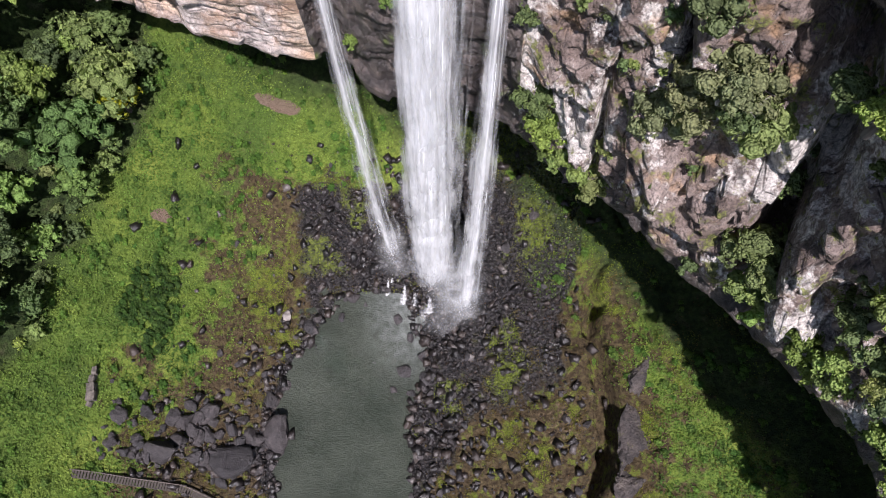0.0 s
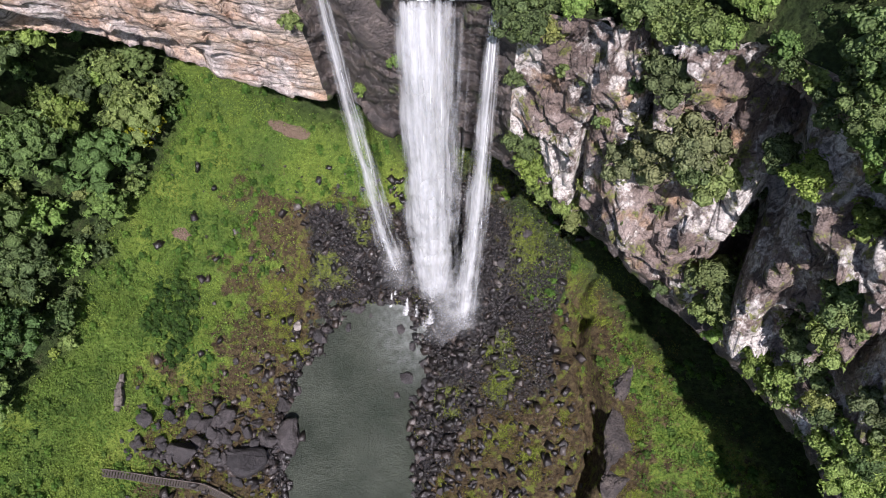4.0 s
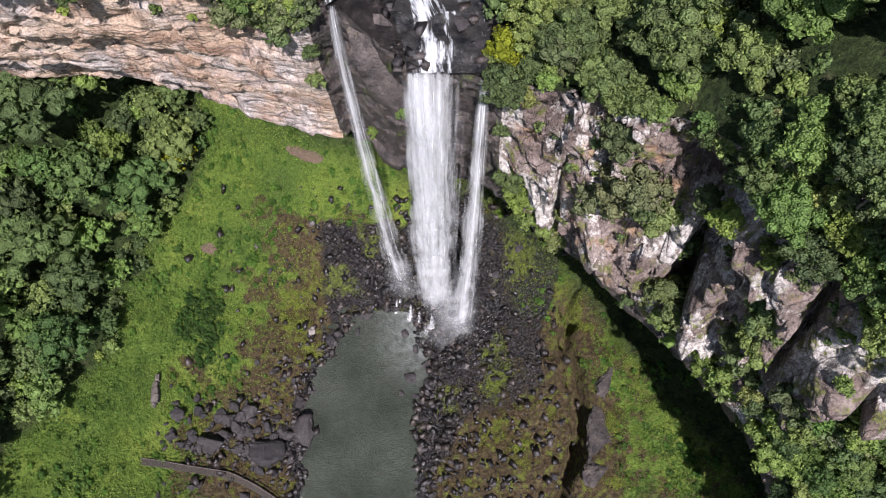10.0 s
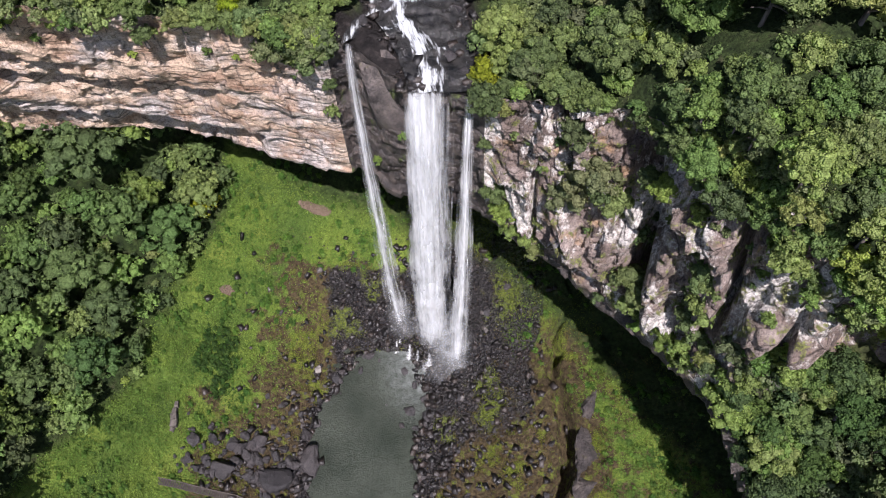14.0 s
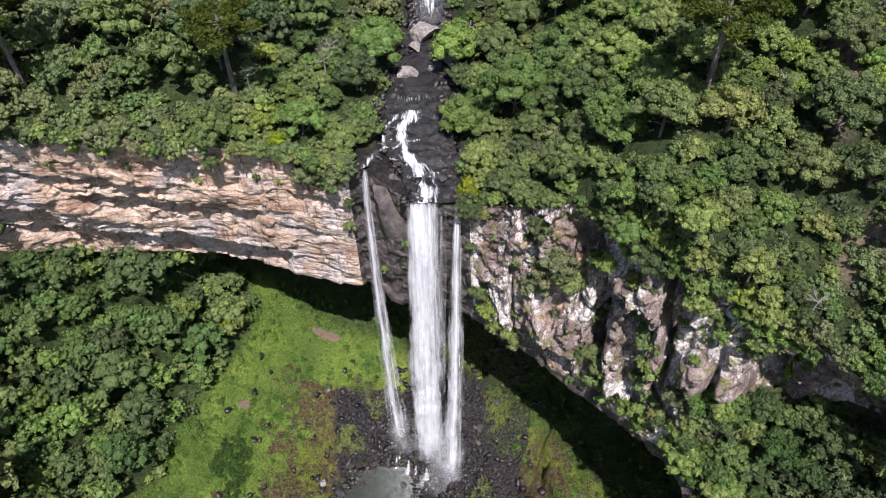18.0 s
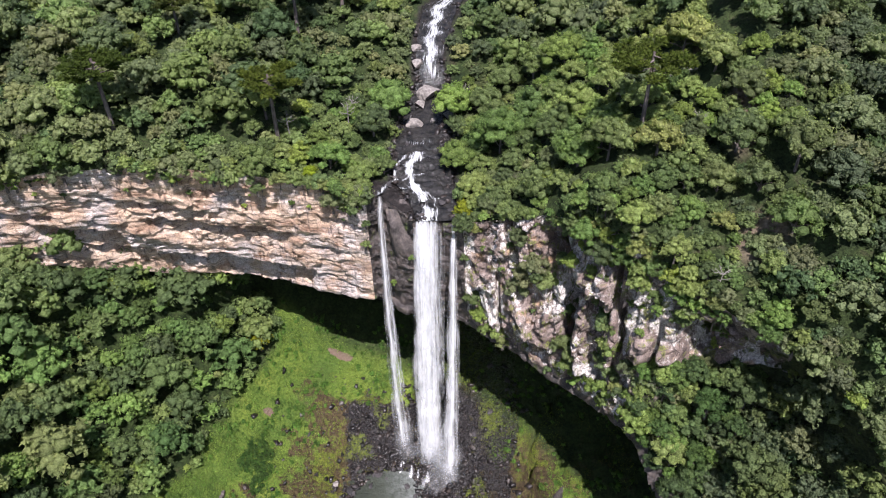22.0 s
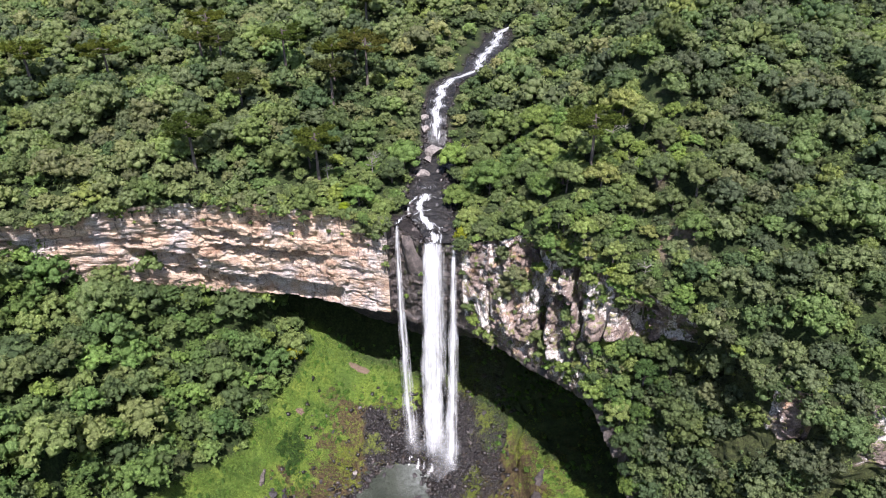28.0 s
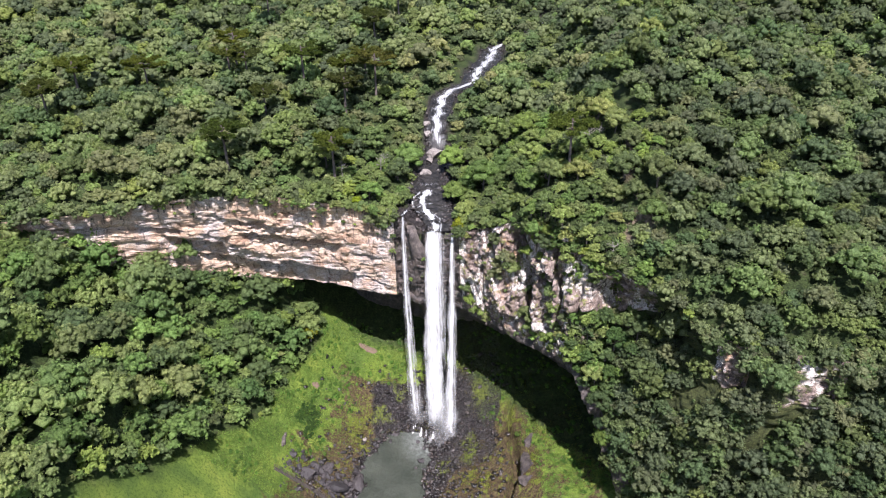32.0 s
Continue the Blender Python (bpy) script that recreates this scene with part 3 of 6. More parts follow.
def rock_relief(s, z, seed, wide, tall, depth, lean=0.0, soft=1.0):
    """Blocky relief of a rock face: s along it, z up, in metres outwards."""
    row = np.floor(z / tall + 0.35 * fbm(s / 14, z / 9, 0, 3, seed) + lean * s)
    col = np.floor(s / wide + hash01(row, 0, 0, seed) * 7 + 0.3 * fbm(s / 3, z / 5, 0, 2, seed + 1))
    block = hash01(col, row, 1, seed) - 0.5
    strata = hash01(row, 3, 0, seed + 2) - 0.5
    return depth * (1.1 * block + 0.6 * strata) + soft * (0.55 * depth * fbm(s / 8, z / 8, 0, 4, seed + 3) + 0.2 * fbm(s / 0.9, z / 0.9, 0, 3, seed + 4))


def facets(s, z, seed, wide, tall, depth, tilt):
    """Relief of fractured planes, each with its own setback and tilt."""
    u, v = s / wide + 0.08 * fbm(s / 7, z / 7, 0, 3, seed + 5), z / tall + 0.08 * fbm(s / 5, z / 5, 0, 2, seed + 6)
    i0, j0 = np.floor(u), np.floor(v)
    best, out = np.full(u.shape, 1e9), np.zeros(u.shape)
    for a in (-1, 0, 1):
        for b in (-1, 0, 1):
            i, j = i0 + a, j0 + b
            du, dv = u - i - 0.1 - 0.8 * hash01(i, j, 0, seed), v - j - 0.1 - 0.8 * hash01(i, j, 1, seed)
            d = du * du + dv * dv
            plane = depth * (2 * hash01(i, j, 2, seed) - 1) + tilt * ((2 * hash01(i, j, 3, seed) - 1) * du * wide + (2 * hash01(i, j, 4, seed) - 1) * dv * tall)
            out, best = np.where(d < best, plane, out), np.minimum(d, best)
    return out


def face_rows(a, b, count, skip_last=True):
    t = np.linspace(0, 1, count, endpoint=not skip_last)
    return a[None] + (b - a)[None] * t[:, None, None]


# Face of the gorge: rows from the rim over the ledge to the lower edge, then in under the overhang and down its back.
under = edge + away * 12 + np.array([0, 0, 2.0])
back = edge + away * 24 + np.array([0, 0, -6.0])
foot = edge + away * 27 + np.array([0, 0, -45.0])
rows = np.concatenate([face_rows(rim, ledge, 84), face_rows(ledge, edge, 84), face_rows(edge, under, 12), face_rows(under, back, 9), face_rows(back, foot, 18, False)])
row_id = np.concatenate([np.linspace(0, 1, 84), 1 + np.linspace(0, 1, 84), 2 + np.linspace(0, 1, 12), 3 + np.linspace(0, 1, 9), 4 + np.linspace(0, 1, 18)])
S, Z = np.broadcast_to(along, rows.shape[:2]), rows[..., 2]
west = smooth(5.4, 4.6, station)
middle = smooth(5.0, 5.6, station) * smooth(9.6, 9.0, station)
east = smooth(9.0, 9.6, station)
terrace = smooth(12.2, 14.0, station)[None] * smooth(1.0, 1.06, row_id)[:, None] * smooth(2.02, 1.92, row_id)[:, None]
relief = west * (rock_relief(S, Z, 21, 9.0, 3.0, 0.42, 0.012, 0.3) + rock_relief(S, Z, 23, 5.6, 1.7, 0.20, 0.02, 0.3) + facets(S, Z, 24, 3.4, 2.2, 0.22, 0.2) + facets(S, Z, 22, 1.3, 0.8, 0.07, 0.2) + rock_relief(S, Z, 25, 2.4, 0.7, 0.06, 0.03, 0.3) + 0.4 * fbm(S / 12, Z / 5, 0, 3, 26))
relief = relief + middle * (rock_relief(S, Z, 31, 4.0, 3.4, 0.9) + rock_relief(S, Z, 33, 1.6, 1.9, 0.6))
relief = relief + east * (facets(S, Z, 41, 5.0, 6.0, 0.8, 0.3) + facets(S, Z, 43, 2.2, 2.4, 0.6, 0.45) + facets(S, Z, 45, 0.9, 1.0, 0.3, 0.4) + 0.6 * fbm(S / 9, Z / 9, 0, 2, 46))
# big steps: each facet leans out below and is cut back under it
lean_in = np.clip((ledge[:, 1] + edge[:, 1] - 2 * rim[:, 1]) / 2 / (rim[:, 2] - edge[:, 2]) * 1.3, 0, 0.4)
phase = (rim[None, :, 2] - Z) / 8.5 + 0.9 * fbm(along / 14, 0, 0, 4, 29)[None] + 0.3 * hash01(np.floor(along / 7.3), 0, 0, 27)[None] + 0.0045 * along[None] + 0.12 * fbm(S / 4, Z / 4, 0, 2, 28)
relief = relief + west * (0.12 * lean_in)[None] * 8.5 * (phase % 1.0 - 0.5) * smooth(2.15, 1.95, row_id)[:, None]
# shelves of the sandstone: a sharp roof with the rock below it cut back: station and row of both ends, depth, height
for s0, r0, s1, r1, deep, tall in ((2.1, 0.46, 2.95, 0.62, 3.0, 1.3), (2.3, 0.78, 3.8, 0.92, 5.2, 2.6), (1.5, 0.96, 2.14, 1.00, 5.5, 3.8), (1.72, 1.38, 2.95, 1.54, 5.0, 2.4), (2.75, 1.44, 4.05, 1.62, 7.5, 4.2),
                                   (4.1, 0.50, 5.05, 0.58, 2.6, 1.3), (2.9, 0.28, 3.5, 0.34, 1.8, 0.9), (3.9, 1.08, 4.7, 1.12, 1.1, 0.6), (4.1, 1.62, 5.1, 1.80, 1.4, 0.7), (0.6, 0.55, 1.8, 0.75, 3.4, 1.8), (2.2, 0.65, 2.9, 0.70, 1.5, 0.7)
                                   ):
    f = (station - s0) / (s1 - s0)
    below = (row_id[:, None] - (r0 + (r1 - r0) * f)[None]) * 14.0 + 0.45 * fbm(S / 8, 0, 0, 2, int(r0 * 100)) + 0.8 * (hash01(np.floor(S / 3.7 + 3 * r0), 0, 0, 59) - 0.5)
    shelf = smooth(-0.12, 0.12, below) * np.exp(-np.clip(below, 0, None) / tall) * (smooth(0.0, 0.12, f) * smooth(1.0, 0.88, f))[None]
    relief = relief - west * deep * shelf * (0.95 + 0.3 * vnoise(S / 5, Z / 3, 0, 5 + int(r1 * 100))) * (row_id < 2.05)[:, None]
# clefts of the grey cliff: rows and stations, half width, depth
for line, wide, deep in (([(0.02, 9.98), (0.75, 10.2), (1.0, 10.25)], 0.35, 2.6), ([(0.8, 9.76), (1.75, 9.88)], 0.4, 2.4), ([(0.3, 10.97), (0.71, 11.24), (1.25, 11.32), (1.85, 11.52)], 1.25, 7.5),
                         ([(0.4, 12.22), (0.77, 12.37), (1.15, 12.46)], 0.6, 4.2), ([(0.6, 12.98), (1.15, 13.0)], 0.5, 2.6), ([(0.4, 13.3), (0.95, 13.36)], 1.7, 6.0), ([(0.45, 10.74), (1.0, 10.82)], 0.25, 1.5),
                         ([(0.0, 14.25), (2.0, 14.3)], 0.9, 4.0), ([(0.0, 15.1), (2.0, 15.1)], 0.8, 2.6), ([(0.55, 11.72), (0.62, 12.05), (0.7, 12.2)], 0.3, 1.6)):
    lv, st = zip(*line)
    at = np.interp(np.interp(row_id, lv, st), station, along)[:, None]
    ends = smooth(lv[0] - 0.12, lv[0] + 0.02, row_id) * smooth(lv[-1] + 0.15, lv[-1], row_id)
    relief = relief - east * deep * np.exp(-((S - at + 0.5 * fbm(S * 0 + 3.1, Z / 2.5, 0, 3, 55)) / wide) ** 2) * ends[:, None]
# buttresses and great blocks that stand out of it
for st, lv, wide, tall, out in ((11.68, 0.62, 2.0, 0.13, 1.5), (12.0, 0.55, 2.6, 0.10, 1.5), (11.63, 0.95, 1.8, 0.22, 1.2), (11.63, 1.42, 2.2, 0.3, 1.9), (12.78, 0.9, 2.5, 0.2, 2.0), (13.14, 0.9, 1.9, 0.14, 1.8), (10.55, 1.35, 4.5, 0.3, 1.2)):
    dx, dy = (S - np.interp(st, station, along)) / wide, (row_id[:, None] - lv) / tall
    relief = relief + east * out * smooth(1.0, 0.55, (np.abs(dx) ** 3 + np.abs(dy) ** 3) ** (1 / 3) + 0.25 * fbm(S / 2, Z / 2, 0, 3, 56))
relief = relief * (1 - 0.3 * terrace) * (1 - 0.65 * east[None] * smooth(1.6, 1.95, row_id)[:, None])
edge_fade = smooth(0.0, 0.05, row_id)[:, None]
rows = rows - away[None] * (relief * (0.25 + 0.75 * edge_fade))[..., None]
rows[..., 2] += np.where(row_id[:, None] > 2, 0.9 * fbm(S / 5, row_id[:, None] * 4, 0, 3, 51), 0.35 * fbm(S / 3, Z / 3, 0, 3, 52))
rows[..., 2] += terrace * 2.2 * fbm(rows[..., 0] / 7, rows[..., 1] / 7, 0, 3, 53)


soil = np.maximum(terrace, smooth(13.6, 14.2, station)[None] * smooth(2.1, 1.9, row_id)[:, None] * np.where((station > 14.76) & (station < 15.14), 0.1, np.where(np.abs(station - 15.92) < 0.24, 0.38, 0.8))[None])


def face_object(name, lo, hi, material, label, top=0.0, low=9.0):
    c = np.where((station >= lo - 0.001) & (station <= hi + 0.001))[0]
    r = np.where((row_id >= top) & (row_id <= low))[0]
    block = rows[r][:, c]
    me = mesh_from(name, block.reshape(-1, 3), grid_faces(len(block), len(c)), material, False, [("soil", soil[r][:, c].ravel())])
    return tagged(new(name, me), label, "cliff", kind="structure")


cuts = [station[np.searchsorted(station, v)] for v in (0, 5.25, 9.15, 18)]
# below these rows dark basalt colour stands in for the overhangs' deep shade
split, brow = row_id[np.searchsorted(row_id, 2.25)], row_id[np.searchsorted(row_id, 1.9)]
face_object("cliff_west", cuts[0], cuts[1], SANDSTONE, "overhanging layered tan sandstone cliff with dark ledges", low=split)
face_object("cliff_west_foot", cuts[0], cuts[1], BASALT, "hollow under the overhanging sandstone, its shade painted in with dark basalt", top=split)
face_object("cliff_middle", cuts[1], cuts[2], BASALT, "black wet basalt wall behind the waterfalls")
face_object("cliff_east", cuts[2], cuts[3], GREYCLIFF, "broken grey basalt cliff with white lichen and shrubs", low=brow)
face_object("cliff_east_foot", cuts[2], cuts[3], BASALT, "hollow under the overhanging grey cliff, its shade painted in with dark basalt", top=brow)

# The upland behind the rim.
depths = np.concatenate([np.linspace(0, 60, 61), np.linspace(62, 140, 30), np.linspace(150, 520, 26)])
up = rim[None] + away[None] * depths[:, None, None]
up[..., 2] = hill(up[..., 0], up[..., 1], rim[None, :, 2], depths[:, None])
up[0] = rows[0]
off_river = np.abs(up[..., 0] - np.interp(up[..., 1], RIVER_Y, RIVER_X)) - np.interp(up[..., 1], RIVER_Y, RIVER_W)
bare_up = np.maximum(smooth(3.6, 2.2, np.hypot(up[..., 0] - 43.5, up[..., 1] - 6.6)), smooth(1.0, 0.6, np.hypot((up[..., 0] - 45 - 0.25 * (up[..., 1] - 25)) / 2.2, (up[..., 1] - 25) / 9)))
sel = slice(None, None, 2)
tagged(new("ground_upland", mesh_from("ground_upland", up[:, sel].reshape(-1, 3), grid_faces(len(up), len(range(up.shape[1])[sel]), True), SOIL, True,
                [("bed", np.maximum(smooth(1.2, 0.2, off_river), smooth(-11.8, -10.8, up[..., 0]) * smooth(1, 0, up[..., 0]) * smooth(42, 41, up[..., 1]))[:, sel].ravel()), ("bare", bare_up[:, sel].ravel())])), "dark forest soil with bare rock along the stream", "ground", kind="structure")


# ---------------------------------------------------------------- valley floor
def pool_plan(y):
    """Middle and half width of the pool at y."""
    y = np.asarray(y, float)
    mid = -12.5 + 0.38 * np.clip(y - 18, 0, 12) + 0.15 * np.clip(-y, 0, 200)
    half = np.where(y > 10, 9.6 * np.sqrt(np.clip(1 - ((y - 10) / 20.0) ** 2, 0, 1)), 9.6 - 4.0 * smooth(0, -50, y))
    return mid, half


def shore(x, y):
    """Metres outside the pool's edge."""
    mid, half = pool_plan(y)
    wob = 3.4 * fbm(np.asarray(x) / 4.0, np.asarray(y) / 4.0, 0, 3, 61)
    return np.where(y < 28, np.abs(x - mid) - half, np.hypot(x + 9.0, y - 28)) + wob


def floor_z(x, y):
    x, y = np.asarray(x, float), np.asarray(y, float)
    mid, half = pool_plan(y)
    low, lowhalf = pool_plan(np.minimum(y, 20))
    dl, dr, dy = np.clip(low - lowhalf - x, 0, None), np.clip(x - mid - half, 0, None), np.clip(y - 27, 0, None)
    z = 0.72 * dl ** 2 / (dl + 5) + 0.36 * dr ** 2 / (dr + 3) + 0.6 * dy ** 2 / (dy + 4)
    z = z + 0.012 * np.clip(-40 - x, 0, 45) ** 2 + 1.0 * np.clip(-85 - x, 0, 60) * 0.3
    z = z + 0.3 * np.clip(y - 30, 0, 30) * smooth(-40, -55, x)
    top = 50 + 13 * smooth(-82, -98, x)
    z = np.minimum(z, top + 0.05 * np.clip(z - top, 0, 60))
    d = shore(x, y)
    z = z + (0.9 * fbm(x / 9, y / 9, 0, 4, 62) + 0.5) * smooth(-1, 5, d)
    z = z + 0.5 * fbm(x / 1.6, y / 1.6, 0, 3, 63) * smooth(-0.5, 2, d)
    gully = np.exp(-((x - 19.8 - 1.3 * np.sin(y / 5.0) - 0.12 * (y - 12) - 1.6 * fbm(x / 9, y / 3.0, 0, 3, 69)) / (0.95 + 0.5 * vnoise(0, y / 2.3, 0, 70))) ** 4) * smooth(34, 24, y)
    z = z - 4.8 * gully
    east_rock = smooth(7, 11, x) * smooth(31, 26, x) * smooth(-4, 2, y) * smooth(40, 34, y)
    ridge = np.abs(vnoise((x + 0.35 * y + 1.5 * fbm(x / 5, y / 5, 0, 2, 92)) / 2.6, y / 8.0, 0, 93))
    z = z + east_rock * (0.5 - 1.6 * np.exp(-(ridge / 0.10) ** 2) * (vnoise(x / 5, y / 5, 0, 94) > -0.2))
    z = z + 0.9 * smooth(21, 13, np.hypot(x + 4.5, (y - 32) * 0.9)) * (0.32 - np.abs(vnoise(x / 1.7, y / 1.7, 0, 67)))
    return z * smooth(-0.5, 1.5, d) - 1.3 * smooth(0.4, -3, d) + 0.02


def axis(lo, a, b, hi, fine, coarse):
    return np.concatenate([np.arange(lo, a, coarse), np.arange(a, b, fine), np.arange(b, hi, coarse)])


gx, gy = axis(-260, -60, 46, 240, 0.55, 4.0), axis(-420, -10, 60, 72, 0.55, 4.0)
X, Y = np.meshgrid(gx, gy)
FZ = floor_z(X, Y)
d_shore = shore(X, Y)
WX, WY = X + 7 * fbm(X / 8, Y / 8, 0, 4, 65), Y + 7 * fbm(X / 8, Y / 8, 0, 4, 66)
bound = np.interp(WY, [-2, 8, 13, 19, 29, 41, 45, 48], [-41.5, -40.5, -38, -33.5, -31, -29.5, -23, -4])
grassy = smooth(9, -7, WX - bound + 4 * fbm(X / 3, Y / 3, 0, 3, 64))
grassy = np.maximum(grassy, 0.85 * smooth(39, 45, WY) * smooth(1, -2, X))
grassy = np.maximum(grassy, (0.58 + 0.35 * fbm(X / 5, Y / 5, 0, 3, 68)) * smooth(22.5, 27, WX))
grassy = np.maximum(grassy, 0.72 * smooth(10, 14, WX) * smooth(25, 32, WY))
stony = np.maximum(smooth(6.5, 1.0, shore(WX, WY)), smooth(22, 12, np.hypot(WX + 4.5, (WY - 32) * 0.9)))
stony = stony * (1 - smooth(39, 45, WY) * smooth(2, -2, X)) 
stony = np.maximum(stony, 0.62 * smooth(-4, 0, WX) * smooth(19, 17, WX) * smooth(4, 14, WY))
bare = np.maximum(1.1 * smooth(1.15, 0.6, np.hypot((X + 22.8) / 3.4, (Y - 51.2 + 0.12 * X + 2.7) / 0.95)), 0.85 * smooth(1.2, 0.6, np.hypot((X + 37) / 1.5, (Y - 35) / 0.9)))
bare = np.maximum(bare, 0.42 * smooth(1.3, 0.5, np.hypot((WX - 13) / 6, (WY - 6) / 5)))
stony = np.maximum(stony, 0.3 * smooth(1.6, 0.6, np.abs(X - 20.3 - 1.3 * np.sin(Y / 5.0) - 0.12 * (Y - 12))))
ring_ground = np.exp(-((np.hypot(X + 4.5, (Y - 32) * 0.9) - 17) / 3.5) ** 2)
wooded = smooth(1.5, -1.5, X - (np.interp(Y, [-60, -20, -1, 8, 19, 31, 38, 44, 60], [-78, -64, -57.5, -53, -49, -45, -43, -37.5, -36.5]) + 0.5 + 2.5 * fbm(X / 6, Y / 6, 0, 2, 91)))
# wooded also carries the overhang's deep shade, painted dark into the floor
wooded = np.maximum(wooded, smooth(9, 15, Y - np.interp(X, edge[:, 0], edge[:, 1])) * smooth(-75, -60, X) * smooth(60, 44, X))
moss_ground = np.clip(0.14 - 0.3 * smooth(5, 7, X) * smooth(13.5, 10.5, X) * smooth(16, 20, Y) * smooth(33, 29, Y) + 1.3 * (fbm(X / 4.2, Y / 4.2, 0, 4, 47) + 0.2 * ring_ground), 0, 0.7) * (1 - 0.6 * smooth(10, 5, np.hypot(X + 3, Y - 30))) * smooth(1.0, 2.5, d_shore) * smooth(0.9, 0.4, grassy)
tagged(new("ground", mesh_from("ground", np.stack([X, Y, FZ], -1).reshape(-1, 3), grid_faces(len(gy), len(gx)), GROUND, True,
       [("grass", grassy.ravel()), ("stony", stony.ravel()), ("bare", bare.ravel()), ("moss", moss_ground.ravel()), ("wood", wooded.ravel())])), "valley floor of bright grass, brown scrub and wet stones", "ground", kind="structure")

px, py = np.arange(-32, 4, 0.6), np.arange(-60, 36, 0.6)
PX, PY = np.meshgrid(px, py)
foam = smooth(12, 2, np.hypot(PX + 2.0, (PY - 27) * 0.8)) * 0.6
tagged(new("water", mesh_from("water", np.stack([PX, PY, 0 * PX + 0.0], -1).reshape(-1, 3), grid_faces(len(py), len(px)), POOL, True, [("foam", foam.ravel())])),
               "murky grey-green plunge pool with small ripples", "water", kind="structure")

# Stream above the falls.
sy = np.concatenate([np.arange(31.4, 54, 0.25), np.arange(54, 72, 0.5), np.arange(72, 146, 0.8)])
sx, sz, sw = np.interp(sy, RIVER_Y, RIVER_X), np.interp(sy, RIVER_Y, RIVER_Z), np.interp(sy, RIVER_Y, RIVER_W)
cross = np.linspace(-1, 1, 45)
RX = sx[:, None] + cross[None] * (sw * 0.92)[:, None] + 0.25 * vnoise(sy[:, None] / 3, cross[None] * 3, 0, 71)
RY = np.broadcast_to(sy[:, None], RX.shape)
tread = (sz[:, None] + 0.5 * fbm(RX / 2.6, RY / 5, 0, 3, 76)) / 0.55
RZ = sz[:, None] + 0.35 * (np.ceil(tread) - tread) * (sy < 52)[:, None] + 0.1 + 0.34 * fbm(RX / 1.6, RY / 1.4, 0, 3, 72) + 0.3 * (hash01(np.floor(RX / 1.7), np.floor(RY / 1.3), 0, 73) - 0.5) * (sy < 52)[:, None]
rapid = np.interp(sy, [30, 33, 44, 50, 53, 66, 69, 72, 80, 97, 110, 130], [0.66, 0.66, 0.64, 0.58, 0.18, 0.05, 0.56, 0.68, 0.66, 0.66, 0.64, 0.62])[:, None]
chute = np.interp(sy, [48, 60, 70, 85, 95, 120], [-0.25, 0.0, 0.1, -0.1, 0.1, 0.0])[:, None] + 0.12 * np.sin(sy[:, None] * 1.3)
rapid = rapid * (0.50 + 0.48 * np.exp(-((cross[None] - chute) / np.interp(sy, [49, 60], [0.8, 0.4])[:, None]) ** 2))
# over the ledges next to the lip the water braids: one strong run, a thin western one, and thin spills between them
near_lip = 0.26 + 0.14 * fbm(RX / 1.2, RY / 2.5, 0, 3, 80)
for ys, xs, wide, strength in (([31, 33, 35.3, 38, 40.4, 43, 45.3, 47.2, 48.6], [-1.2, -1.0, -1.4, -1.9, -3.5, -4.2, -4.0, -3.0, -2.2], [2.2, 1.5, 1.2, 1.35, 1.25, 1.1, 1.2, 2.2, 2.2], 0.70),
                               ([38.6, 40.4, 43, 45, 46.5, 48], [-6.2, -6.8, -6.7, -6.4, -5.8, -4.6], [0.3, 0.5, 0.6, 1.0, 1.0, 0.6], 0.60),
                               ([31, 33, 36, 39], [0.4, 0.7, 0.4, -1.0], [0.5, 0.4, 0.4, 0.5], 0.58)):
    way = np.interp(sy, ys, xs)[:, None] + 0.35 * vnoise(sy[:, None] / 1.3, 0, 0, 77)
    reach = np.interp(sy, ys, wide)[:, None] * (1 + 0.35 * vnoise(sy[:, None] / 0.8, 3, 0, 78))
    near_lip = np.maximum(near_lip, strength * np.exp(-(np.abs(RX - way) / reach) ** 2) * smooth(ys[-1] + 0.4, ys[-1] - 0.8, sy)[:, None] * smooth(ys[0] - 0.6, ys[0], sy)[:, None])
for y0, x0, x1 in ((39.2, -6.3, -4.4), (41.4, -6.6, -4.2), (44.9, -6.4, -4.4), (42.6, -3.6, -1.4), (46.9, -4.6, -0.8), (36.6, -1.4, 1.2)):
    near_lip = np.maximum(near_lip, 0.58 * np.exp(-((RY - y0 - 0.25 * vnoise(RX / 0.9, y0, 0, 79)) / 0.3) ** 2) * smooth(x0 - 0.3, x0 + 0.2, RX) * smooth(x1 + 0.3, x1 - 0.2, RX))
rapid = rapid + (near_lip - rapid) * smooth(51.5, 49, sy)[:, None]
me = mesh_from("stream", np.stack([RX, RY, RZ], -1).reshape(-1, 3), grid_faces(len(sy), len(cross)), STREAM, True, [("foam", rapid.ravel())])
add_uv(me, (cross[None] * sw[:, None]).ravel(), RY.ravel())
tagged(new("water_stream", me), "dark shallow stream with white rapids above the falls", "stream", kind="structure")


